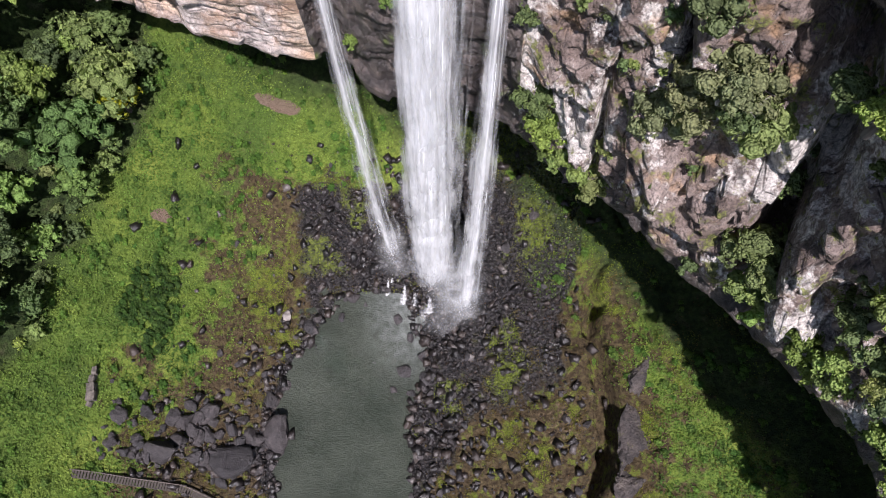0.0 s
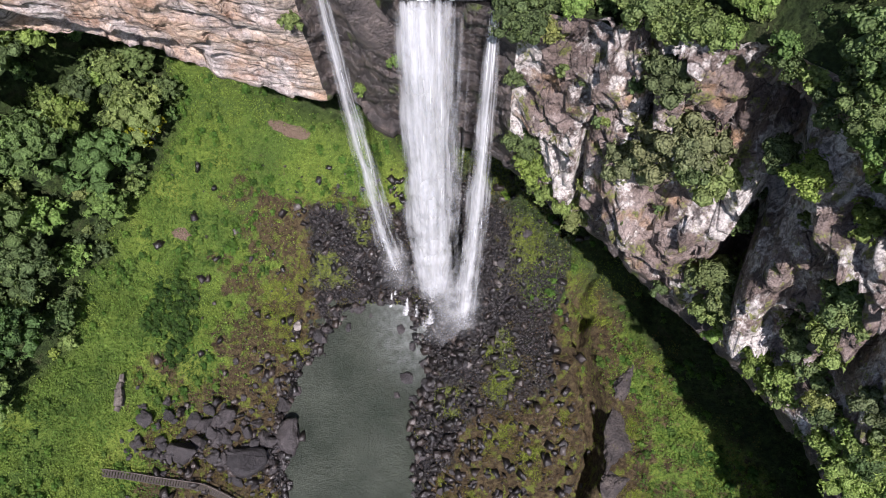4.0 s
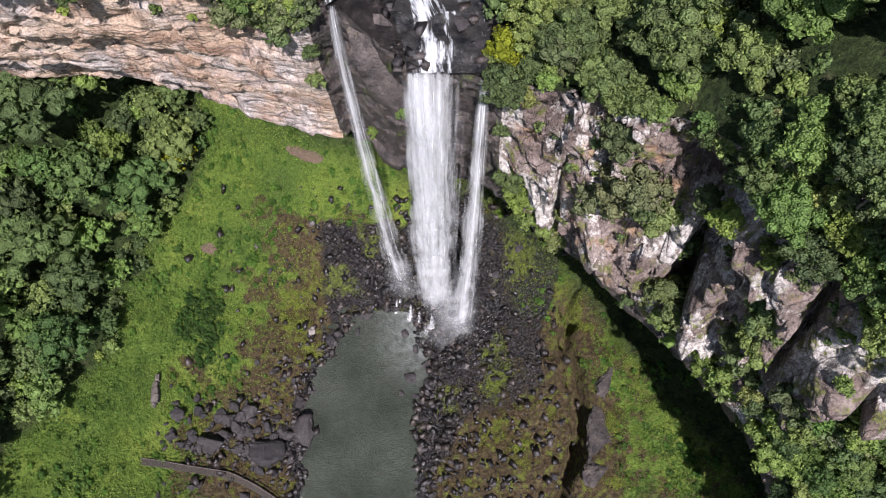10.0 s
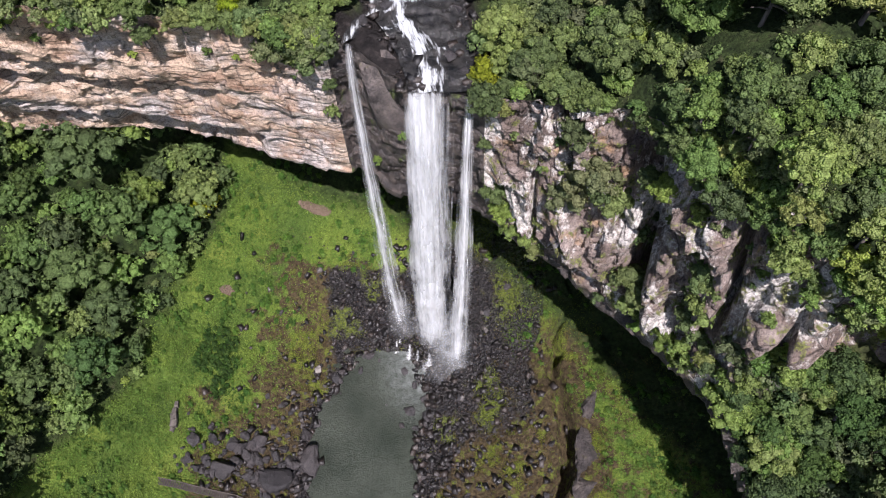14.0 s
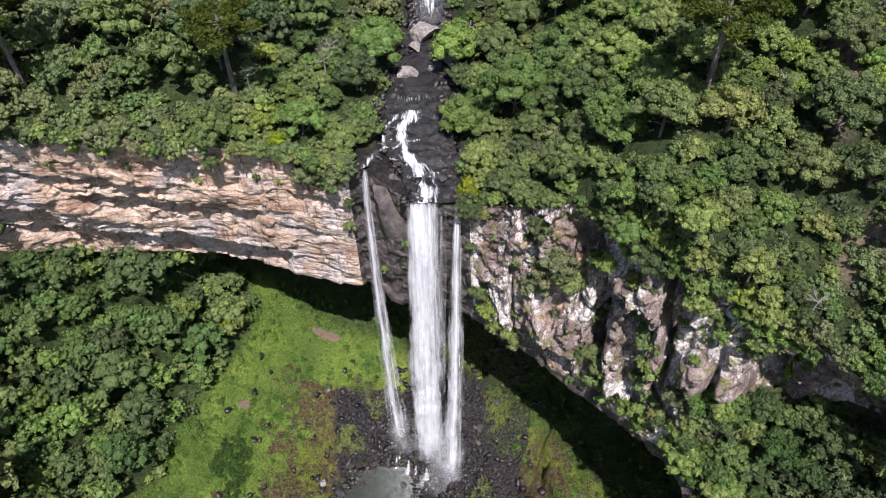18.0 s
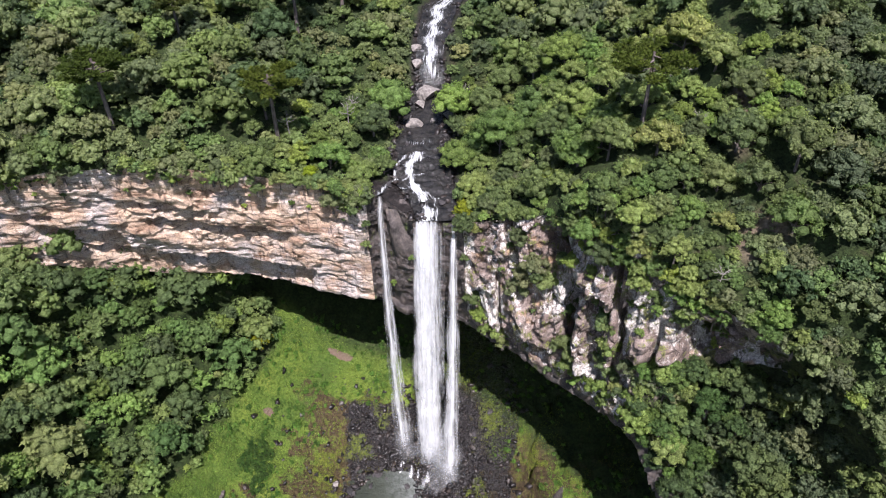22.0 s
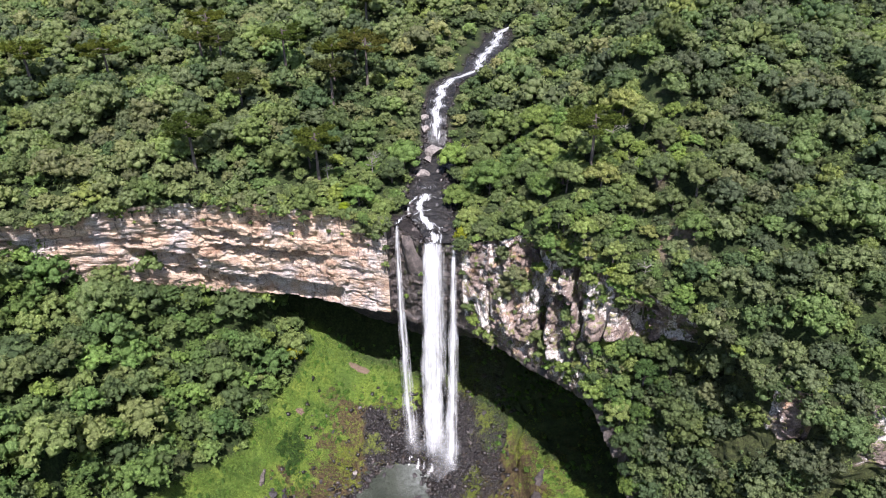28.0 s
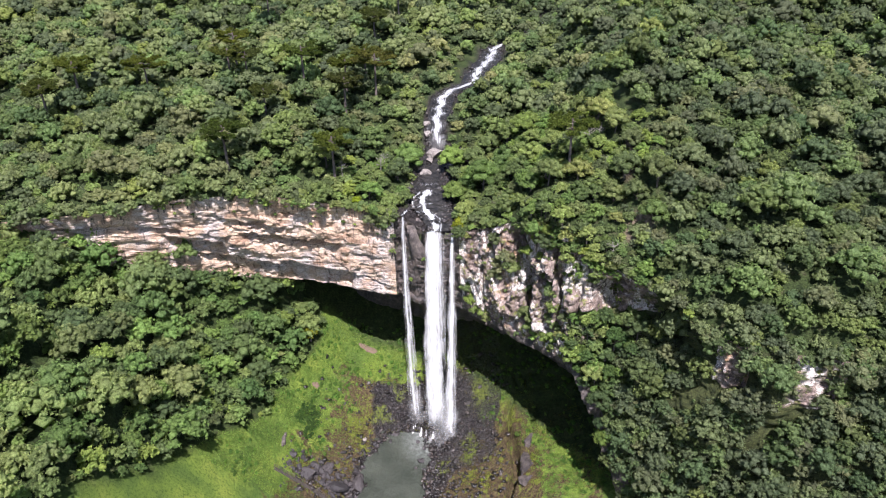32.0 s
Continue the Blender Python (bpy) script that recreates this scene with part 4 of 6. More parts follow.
# The western arm of the stream, to the slender fall.
ay_ = np.linspace(45.5, 37.3, 34)
ax_ = np.interp(ay_, [37.3, 38.5, 40, 42.5, 45.5], [-9.4, -9.3, -8.2, -5.8, -2.6]) + 0.3 * vnoise(ay_ / 1.2, 0, 0, 74)
across = np.linspace(-1, 1, 9)
BX = ax_[:, None] + across[None] * np.linspace(1.3, 0.7, 34)[:, None]
BY = np.broadcast_to(ay_[:, None], BX.shape) + 0.4 * across[None]
BZ = hill(BX, BY, 68.0, np.clip(BY - 37, 0, None)) + 0.12 + 0.3 * fbm(BX / 0.9, BY / 0.9, 0, 3, 75)
me = mesh_from("stream", np.stack([BX, BY, BZ], -1).reshape(-1, 3), grid_faces(len(ay_), len(across), True), STREAM, True, [("foam", (0.62 - 0.3 * np.abs(across[None]) + 0 * BX).ravel())])
add_uv(me, BX.ravel(), BY.ravel())
tagged(new("water_stream_arm", me), "thin white arm of the stream running to the slender fall", "stream", kind="structure")


# ---------------------------------------------------------------- waterfalls
def waterfall(label, lip, base, width_top, width_base, layers, seed=0, full=0.54, columns=((0.0, 0.0, 0.8, 1.0),), loose=0):
    """A fall as nested sheets of streaked water along its arc. columns: place at the lip and at the foot, half width and weight of each stream in it."""
    thing = tagged(new("waterfall", None), label, "waterfall", "waterfalls of the gorge")
    lip, base = np.array(lip, float), np.array(base, float)
    s = np.linspace(0, 1, 150)
    path = lip[None] + (base - lip)[None] * np.stack([s ** 1.4, np.sqrt(s), s], 1)
    r = np.random.default_rng(900 + seed)
    threads = [(q, q * r.uniform(0.7, 1.1) + r.normal() * 0.1, r.uniform(0.03, 0.09), r.uniform(0.35, 0.85)) for q in r.uniform(-0.85, 0.85, loose)]
    count = 25 if loose == 0 else 61
    for n in range(layers):
        c = np.linspace(-1, 1, count)
        half = (width_top + (width_base - width_top) * s ** 0.8) / 2 * (1.0 + 0.22 * n * (1 + 0.9 * s))
        wob = 0.10 * half[:, None] * fbm(c[None] * 1.5 + 9 * n, s[:, None] * 12, seed, 3, 80 + n)
        x = path[:, 0][:, None] + c[None] * half[:, None] + wob
        y = path[:, 1][:, None] - (0.4 * np.sqrt(np.clip(1 - c[None] ** 2, 0, 1)) * half[:, None]) * smooth(-0.01, 0.12, s)[:, None] + 0.3 * n * smooth(0, 0.1, s)[:, None] + wob * smooth(0, 0.08, s)[:, None]
        z = np.broadcast_to(path[:, 2][:, None], x.shape)
        shift = 0.16 * fbm(s[:, None] * 5, c[None] * 0.8, seed + 3 * n, 3, 84)
        dense = 0 * x
        fine = 0 * x
        for k, (c0, c1, hw, weight) in enumerate(list(columns) + threads):
            own_way = 0.10 * vnoise(s[:, None] * 4, k * 3.7, n, 87) * s[:, None]
            at = (c[None] - c0 - (c1 - c0) * s[:, None] - shift * s[:, None] ** 0.5 - own_way) / (hw * (1 + 0.25 * n) * (1 + 0.9 * s[:, None] * (k >= len(columns))) * (1 + 0.3 * vnoise(s[:, None] * 11, seed + k, n, 85)))
            flow = weight * np.exp(-np.abs(at) ** (2.7 - 1.3 * s[:, None])) * (0.82 + 0.3 * vnoise(s[:, None] * 16 + k, c[None] * 2.5, n, 88))
            dense, fine = (np.maximum(dense, flow), fine) if k < len(columns) else (dense, np.maximum(fine, flow))
        dense = np.clip(dense * (0.8 + 0.35 * fine) + 0.45 * fine * (1 - dense), 0, 1)
        start = 0.006 * hash01(np.arange(count) // 2, n, seed, 86) + 0.006 * n - 0.006
        dense = np.clip((full - 0.14 * n) * dense * smooth(1.0, 0.82 - 0.35 * s[:, None], np.abs(c)[None] + 0.22 * s[:, None] * fbm(c[None] * 2, s[:, None] * 14, seed + n, 3, 89)) * smooth(start[None] - 0.004, start[None] + 0.008, s[:, None]), 0, 1)
        dense = dense * (smooth(1.02, 0.86, s)[:, None] * 0.5 + 0.5)
        me = mesh_from("sheet", np.stack([x, y, z], -1).reshape(-1, 3), grid_faces(len(s), len(c)), FALLS, True, [("dense", dense.ravel())])
        add_uv(me, (x * 1.0 + 37 * n + seed * 11).ravel(), np.broadcast_to(-path[:, 2][:, None] + 13.7 * n, x.shape).ravel())
        part("water_sheet", me, thing)
    return thing


FALL_WEST = waterfall("slender western waterfall off the sandstone corner", (-9.35, 37.0, 68.6), (-7.2, 34.0, 0.8), 1.0, 4.4, 2, seed=1, full=0.76, columns=((-0.12, -0.12, 0.42, 1.0), (0.42, 0.55, 0.16, 0.55)), loose=7)
FALL_MAIN = waterfall("broad white main waterfall dropping into the pool", (-0.85, 31.6, 67.1), (-1.1, 29.8, 2.2), 4.0, 5.6, 3, seed=2, full=0.90, columns=((-0.55, -0.35, 0.27, 1.0), (-0.15, -0.02, 0.28, 1.0), (0.27, 0.3, 0.17, 0.72), (0.6, 0.58, 0.1, 0.5)), loose=24)
FALL_EAST = waterfall("narrow eastern waterfall beside the main one", (3.5, 30.9, 66.7), (3.2, 26.4, 0.3), 1.0, 5.0, 2, seed=3, full=0.86, columns=((-0.05, 0.0, 0.5, 1.0),), loose=8)
waterfall("thin trickles over the wet black wall", (1.9, 31.1, 66.2), (1.6, 30.0, 24), 2.2, 3.4, 2, seed=4, full=0.36, columns=((-0.5, -0.6, 0.10, 0.8), (0.1, 0.05, 0.09, 1.0), (0.6, 0.7, 0.11, 0.9)), loose=6)
for x, y, z, w in ((-11.3, 32.6, 2.9, 1.0), (-7.9, 30.2, 1.8, 0.6), (-4.0, 28.0, 1.8, 0.7), (1.4, 25.2, 1.2, 0.9), (-5.5, 29.0, 1.9, 0.9), (-1.9, 27.2, 1.9, 1.6), (0.0, 26.4, 1.6, 1.4), (-7.2, 31.2, 2.2, 0.8)):
    waterfall("small white cascade over the rocks at the foot", (x, y, z * 0.75), (x - 0.3, y - 2.3, 0.0), w * 0.4, w * 2.2, 2, seed=int(10 + z * 10), full=0.72)


# ---------------------------------------------------------------- plants
def crown_mesh(name, seed, radius, height, lobes, clumps, leaves, leaf, core, flat=0.62):
    """A crown: rounded lobes over a dome, each of several leafy clumps. Points, triangles and a tint a point."""
    r = np.random.default_rng(seed)
    pieces, tints = [], []
    squash = r.uniform(0.86, 1.16)
    shape = np.array([1.08, 1.08, 0.88])
    turns = np.random.default_rng(seed + 5000)
    for m in range(lobes):
        f = math.sqrt((m + 0.3) / lobes)
        a = m * 2.399 + r.uniform(-0.35, 0.35)
        big = radius * r.uniform(0.24, 0.42) * (1.12 - 0.22 * f) * (14 / lobes) ** 0.45
        rho = (radius - 0.75 * big) * f * r.uniform(0.86, 1.08)
        mid = np.array([rho * math.cos(a) * squash, rho * math.sin(a) / squash, height - big - radius * flat * f ** 2.2 + r.normal() * 0.10 * radius])
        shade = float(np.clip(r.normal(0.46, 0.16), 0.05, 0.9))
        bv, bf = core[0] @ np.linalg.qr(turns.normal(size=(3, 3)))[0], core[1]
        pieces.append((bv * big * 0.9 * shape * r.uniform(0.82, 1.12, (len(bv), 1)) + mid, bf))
        # cores take a darker tint: the shade between leaf clumps, put into colour
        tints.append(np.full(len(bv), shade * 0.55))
        for q in range(clumps):
            d = r.normal(size=3); d[2] = abs(d[2]) * 1.1 - 0.25
            d /= np.linalg.norm(d)
            at = mid + d * big * 0.88 * shape
            tone = float(np.clip(shade + r.normal() * 0.15, 0.03, 0.97))
            e = r.normal(size=(leaves, 3)) + 0.9 * d
            e /= np.linalg.norm(e, axis=1)[:, None]
            c = at + e * big * r.uniform(0.10, 0.62, (leaves, 1))
            nrm = e + 0.5 * d + r.normal(size=(leaves, 3)) * 0.45; nrm[:, 2] += 0.25
            nrm /= np.linalg.norm(nrm, axis=1)[:, None]
            t1 = np.cross(nrm, r.normal(size=(leaves, 3))); t1 /= np.linalg.norm(t1, axis=1)[:, None]
            t2 = np.cross(nrm, t1)
            ln = leaf * r.uniform(0.6, 1.35, (leaves, 1))
            v = np.stack([c - t1 * ln - t2 * ln * 0.45, c + t1 * ln - t2 * ln * 0.45, c + t2 * ln * 0.95], 1).reshape(-1, 3)
            pieces.append((v, np.arange(leaves * 3).reshape(-1, 3)))
            tints.append(np.repeat(np.clip(tone + r.normal(size=leaves) * 0.12, 0.01, 1), 3))
    v, f = join(pieces)
    return v, f, np.concatenate(tints)


def tree_meshes(seed, radius, height, lobes=26, clumps=5, leaves=11, leaf=0.16, material=None, flat=0.62):
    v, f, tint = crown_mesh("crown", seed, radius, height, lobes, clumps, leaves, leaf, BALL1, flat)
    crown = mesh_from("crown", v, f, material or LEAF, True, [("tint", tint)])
    r = random.Random(seed)
    lean = (r.uniform(-0.3, 0.3), r.uniform(-0.3, 0.3))
    wood = [tube([(0, 0, -0.8), (lean[0] * 0.5, lean[1] * 0.5, height * 0.35), (lean[0], lean[1], height - radius * 0.7)], (0.22, 0.16, 0.08))]
    for n in range(5):
        a = n * 1.257 + r.uniform(-0.4, 0.4)
        z = height - radius * r.uniform(0.9, 1.4)
        wood.append(tube([(lean[0] * 0.7, lean[1] * 0.7, z), (0.35 * radius * math.cos(a), 0.35 * radius * math.sin(a), z + 0.25 * radius), (0.62 * radius * math.cos(a), 0.62 * radius * math.sin(a), z + 0.35 * radius)], (0.09, 0.06, 0.03), 5))
    trunk = mesh_from("trunk", *join(wood), BARK)
    return trunk, crown


OCTA = (np.array([[1, 0, 0], [-1, 0, 0], [0, 1, 0], [0, -1, 0], [0, 0, 1], [0, 0, -1]], float), np.array([[0, 2, 4], [2, 1, 4], [1, 3, 4], [3, 0, 4], [2, 0, 5], [1, 2, 5], [3, 1, 5], [0, 3, 5]]))
SIZES = [(3.0, 5.8, 26), (3.6, 7.0, 32), (2.5, 5.2, 20), (4.2, 8.0, 38), (3.2, 7.2, 27), (2.2, 4.4, 18), (3.8, 6.8, 34), (2.8, 6.4, 24)]
TREES = [tree_meshes(100 + n, r, h, b) for n, (r, h, b) in enumerate(SIZES)]
DARK_TREES = [tree_meshes(120 + n, r, h, b, material=LEAF_DARK) for n, (r, h, b) in enumerate(SIZES[:5])]
SHRUBS = [tree_meshes(140 + n, r, h, b, 4, 12, 0.12, m, 0.7) for n, (r, h, b, m) in enumerate(
    [(1.3, 2.0, 11, LEAF), (1.7, 2.6, 13, DRYLEAF), (1.0, 1.5, 8, LEAF), (2.0, 3.2, 15, DRYLEAF)])]


def plant(name, meshes, place, turn, size, label, category, group):
    thing = tagged(new(name, None), label, category, group)
    thing.location, thing.rotation_euler, thing.scale = place, (0, 0, turn), (size, size, size * (0.92 + 0.16 * ((turn * 7.3) % 1)))
    part("trunk", meshes[0], thing)
    part("crown", meshes[1], thing)
    return thing


def scatter(points, gap):
    """Keeps the points that stand clear of those kept before, by gap(n)."""
    cell, kept, grid = 4.0, [], {}
    for n, p in enumerate(points):
        g = gap(n)
        i, j = int(p[0] // cell), int(p[1] // cell)
        near = (grid.get((i + a, j + b), ()) for a in (-2, -1, 0, 1, 2) for b in (-2, -1, 0, 1, 2))
        if all((p[0] - q[0]) ** 2 + (p[1] - q[1]) ** 2 + (p[2] - q[2]) ** 2 > (0.5 * (g + q[3])) ** 2 for some in near for q in some):
            grid.setdefault((i, j), []).append((p[0], p[1], p[2], g))
            kept.append(n)
    return kept


def inside_floor_forest(x, y):
    b = np.interp(y, [-60, -20, -1, 8, 19, 31, 38, 44, 60], [-78, -64, -57.5, -53, -49, -45, -43, -37.5, -36.5]) + 2.5 * fbm(np.asarray(x) / 6, np.asarray(y) / 6, 0, 2, 91)
    return x < b


# candidates on the upland
count = 90000
u = np.interp(rng.uniform(0.0, along[-1] - 40, count), along, station)
d = -0.8 + 190 * rng.random(count) ** 1.4
base = np.stack([np.interp(u, station, rim[:, i]) for i in range(3)], 1)
head = np.interp(u, station, bearing)
tx, ty = base[:, 0] + d * np.cos(head), base[:, 1] + d * np.sin(head)
tz = hill(tx, ty, base[:, 2], np.clip(d, 0, None)) - 1.9
clear = np.abs(tx - np.interp(ty, RIVER_Y, RIVER_X)) > np.interp(ty, RIVER_Y, RIVER_W) + np.interp(ty, [30, 60, 80, 100, 120, 128], [0.6, 0.6, 1.6, 3.5, 3.5, -9])
clear &= (ty < 174) & (np.abs(tx) < 62 + 0.68 * (ty + 128))
clear &= ~((tx > -11.5) & (tx < 0) & (ty < 41.5))
clear &= np.hypot(tx - 43.5, ty - 6.6) > 2.6
clear &= ~((u > 9.4) & (u < 11.2) & (d < 2.0))
clear &= np.hypot((tx - 46) / 1.0, (ty - 40) / 4.0) > 2.2
upland_trees = np.stack([tx, ty, tz, d], 1)[clear]
# candidates on the valley's western slope
fx, fy = rng.uniform(-122, -34, 11500), rng.uniform(-60, 56, 11500)
ok = inside_floor_forest(fx, fy) & (fy < np.interp(fx, edge[:, 0][station < 5], edge[:, 1][station < 5]) + 9)
slope_trees = np.stack([fx, fy, floor_z(fx, fy) - 1.0, 0 * fx], 1)[ok]
# candidates on the eastern terrace
tu, tv = np.interp(rng.uniform(*np.interp((12.9, 17.15), station, along), 20000), along, station), rng.uniform(-0.6, 1.0, 20000)
barerock = (tv < 0.14) & (tu > 13.45) & (tu < 14.7) | (tv < -0.05) & (tu < 14.1) | (tv > 0.95) & (tu < 14.4) | (tv < 0.2) & (tu < 13.45) | (tv < 0.45) & (tu > 14.74) & (tu < 15.12 - 0.3 * np.clip(tv, 0, 1)) | (tv < 0.4) & (np.abs(tu - 15.84 - 0.3 * np.clip(tv, 0, 1)) < 0.17)
qc = np.clip(np.searchsorted(station, tu), 0, len(station) - 1)
qr_ = np.array([int(np.argmin(np.abs(row_id - 1 - t))) for t in tv])
on_slope = rows[qr_, qc] - np.array([0, 0, 0.6])
terrace_trees = np.concatenate([on_slope, 0 * tu[:, None]], 1)[~barerock]

spots = np.concatenate([upland_trees, slope_trees, terrace_trees])
zone = np.concatenate([np.full(len(upland_trees), 0), np.full(len(slope_trees), 1), np.full(len(terrace_trees), 2)])
order = rng.permutation(len(spots))
spots, zone = spots[order], zone[order]
sizes = (0.58 + 0.85 * rng.random(len(spots)) ** 1.3) * np.where(zone == 0, 1.0 - 0.35 * np.exp(-np.abs(spots[:, 3]) / 3.0), np.where(zone == 2, 0.9, 1.3))
near_stream = np.abs(spots[:, 0] - np.interp(spots[:, 1], RIVER_Y, RIVER_X)) - np.interp(spots[:, 1], RIVER_Y, RIVER_W)
sizes = np.where((zone == 0) & (near_stream < 12) & (spots[:, 1] > 60), sizes * 0.72, sizes)
kept = []
for belt, spread in ((0, 3.8), (1, 4.1), (2, 3.4)):
    these = np.where(zone == belt)[0]
    kept += [these[q] for q in scatter(spots[these], lambda n: spread * sizes[these[n]])]
# young trees and tall shrubs close the gaps between the crowns
first = np.array(kept)
rest = np.setdiff1d(np.arange(len(spots)), first)
rest = rest[(zone[rest] > 0) | (spots[rest, 3] < 75)]
young = 0.34 + 0.22 * rng.random(len(rest))
for belt, spread in ((0, 4.1), (1, 4.3), (2, 3.7)):
    old, new_ones = first[zone[first] == belt], np.where(zone[rest] == belt)[0]
    line = np.concatenate([spots[old], spots[rest[new_ones]]])
    room = np.concatenate([0.82 * sizes[old], young[new_ones]]) * spread
    fits = [q - len(old) for q in scatter(line, lambda n: room[n]) if q >= len(old)]
    kept += [rest[new_ones[q]] for q in fits]
    sizes[rest[new_ones[fits]]] = young[new_ones[fits]]
spots, zone, sizes = spots[kept], zone[kept], sizes[kept]
grown = np.arange(len(kept)) < len(first)
# the 300 that stand nearest to the falls and the rim are trees of their own
nearness = np.hypot(spots[:, 0] - 5, spots[:, 1] - 22) + np.where(zone == 1, 6, 0) + np.where(grown, 0, 500)
own = np.zeros(len(spots), bool)
own[np.argsort(nearness)[:300]] = True
WORDS = ("leafy green broadleaf tree in the forest above the falls", "dense green tree on the slope beside the meadow", "green tree on the wooded terrace below the cliff")
for n in np.where(own)[0]:
    k = int(hash01(n, 5, 0, 3) * 7.99)
    plant("tree", DARK_TREES[k % 5] if zone[n] == 1 or zone[n] == 2 and k % 3 else TREES[k], spots[n, :3], float(hash01(n, 6, 0, 3)) * 6.28, float(sizes[n]), WORDS[zone[n]], "tree", "trees round the gorge")

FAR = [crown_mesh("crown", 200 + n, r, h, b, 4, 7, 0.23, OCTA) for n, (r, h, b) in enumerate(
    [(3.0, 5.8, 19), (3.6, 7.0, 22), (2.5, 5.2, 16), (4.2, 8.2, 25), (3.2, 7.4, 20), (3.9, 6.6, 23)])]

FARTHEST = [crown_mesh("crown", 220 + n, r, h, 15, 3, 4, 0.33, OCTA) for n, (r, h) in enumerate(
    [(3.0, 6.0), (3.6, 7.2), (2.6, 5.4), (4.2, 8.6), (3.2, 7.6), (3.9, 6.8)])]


def forest(name, chosen, label, material=LEAF_FAR):
    """The woods beyond, whose trees nobody could count, as one mesh."""
    pieces, tints, hues = [], [], []
    for n in chosen:
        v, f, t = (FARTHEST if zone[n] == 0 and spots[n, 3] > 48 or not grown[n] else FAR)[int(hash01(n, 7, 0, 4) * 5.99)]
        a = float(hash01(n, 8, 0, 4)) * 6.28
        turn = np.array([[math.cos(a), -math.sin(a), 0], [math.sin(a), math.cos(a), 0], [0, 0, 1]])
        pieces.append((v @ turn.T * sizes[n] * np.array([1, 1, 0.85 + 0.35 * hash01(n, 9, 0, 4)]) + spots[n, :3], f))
        # north-west and east tinted lower; terrace too, its shade painted into the leaves
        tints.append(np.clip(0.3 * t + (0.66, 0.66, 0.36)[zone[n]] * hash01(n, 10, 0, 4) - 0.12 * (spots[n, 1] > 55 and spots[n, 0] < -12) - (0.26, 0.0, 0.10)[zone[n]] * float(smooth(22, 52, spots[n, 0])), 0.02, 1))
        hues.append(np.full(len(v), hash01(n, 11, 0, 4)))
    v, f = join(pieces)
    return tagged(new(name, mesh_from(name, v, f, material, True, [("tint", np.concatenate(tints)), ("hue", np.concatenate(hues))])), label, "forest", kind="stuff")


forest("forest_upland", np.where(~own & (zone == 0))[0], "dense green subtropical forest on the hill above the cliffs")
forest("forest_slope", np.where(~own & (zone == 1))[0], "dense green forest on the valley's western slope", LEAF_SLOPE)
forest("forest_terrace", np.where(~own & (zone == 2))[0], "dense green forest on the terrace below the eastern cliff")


def araucaria_meshes(seed, height, radius):
    r = random.Random(seed)
    trunk = mesh_from("trunk", *tube([(0, 0, -1), (0.1, 0.05, height * 0.5), (0.05, 0.1, height)], (0.36, 0.28, 0.16), 8), BARK)
    limbs, pieces, tints = [], [], []
    g = np.random.default_rng(seed)
    for n in range(13):
        a = n * 2.399
        low = r.uniform(0.0, 1.0)
        z = height - 0.4 - 2.6 * low
        reach = radius * (0.72 + 0.3 * low) * r.uniform(0.85, 1.1)
        p = [(0, 0, z), (0.5 * reach * math.cos(a), 0.5 * reach * math.sin(a), z - 0.1), (reach * math.cos(a), reach * math.sin(a), z + 0.9)]
        limbs.append(mesh_from("branch", *tube(p, (0.11, 0.08, 0.04), 5), BARK))
        for k in range(4):
            f = 1.0 - 0.17 * k
            at = np.array([reach * f * math.cos(a + 0.16 * (k % 3 - 1)), reach * f * math.sin(a + 0.16 * (k % 3 - 1)), z + 1.1 * f * f])
            d = g.normal(size=(46, 3)); d[:, 2] = np.abs(d[:, 2]) * 0.9 - 0.2
            d /= np.linalg.norm(d, axis=1)[:, None]
            c = at + d * 0.62
            side = np.cross(d, g.normal(size=(46, 3))); side /= np.linalg.norm(side, axis=1)[:, None]
            v = np.stack([c - d * 0.35, c + side * 0.13, c + d * 0.38, c - side * 0.13], 1).reshape(-1, 3)
            b = np.arange(46)[:, None] * 4
            pieces.append((v, np.concatenate([b + [0, 1, 2], b + [0, 2, 3]])))
            tints.append(np.full(len(v), r.uniform(0.15, 0.9)))
            # tuft cores get the lowest tint, inner shade painted as colour
            cv, cf = BALL1
            pieces.append((cv * 0.5 * np.array([1, 1, 0.6]) + at, cf)); tints.append(np.zeros(len(cv)))
    v, f = join(pieces)
    return trunk, limbs, mesh_from("crown", v, f, NEEDLE, False, [("tint", np.concatenate(tints))])


PINES = [araucaria_meshes(300, 16, 4.4), araucaria_meshes(301, 14, 3.8), araucaria_meshes(302, 17.5, 5.0)]


def araucaria(x, y, k, size, turn):
    d = max(0.0, y - float(np.interp(x, rim[:, 0], rim[:, 1])))
    z = float(hill(np.array(x), np.array(y), float(np.interp(x, rim[:, 0], rim[:, 2])), d * float(np.sin(np.interp(x, rim[:, 0], bearing)))))
    thing = tagged(new("araucaria_tree", None), "tall araucaria pine with bare trunk and flat olive crown", "tree", "araucaria pines above the falls")
    thing.location, thing.rotation_euler, thing.scale = (x, y, z - 3.2), (0, 0, turn), (size * 1.2, size * 1.2, size)
    trunk, limbs, crown = PINES[k]
    part("trunk", trunk, thing)
    part("crown", crown, thing, "flat olive-green needle crown")
    for limb in limbs:
        part("branch", limb, thing)


araucaria(31.0, 26.0, 2, 1.0, 0.4)
araucaria(-54.5, 41.5, 0, 1.05, 1.3)
araucaria(-27.5, 45.0, 0, 1.0, 2.2)
place = random.Random(17)
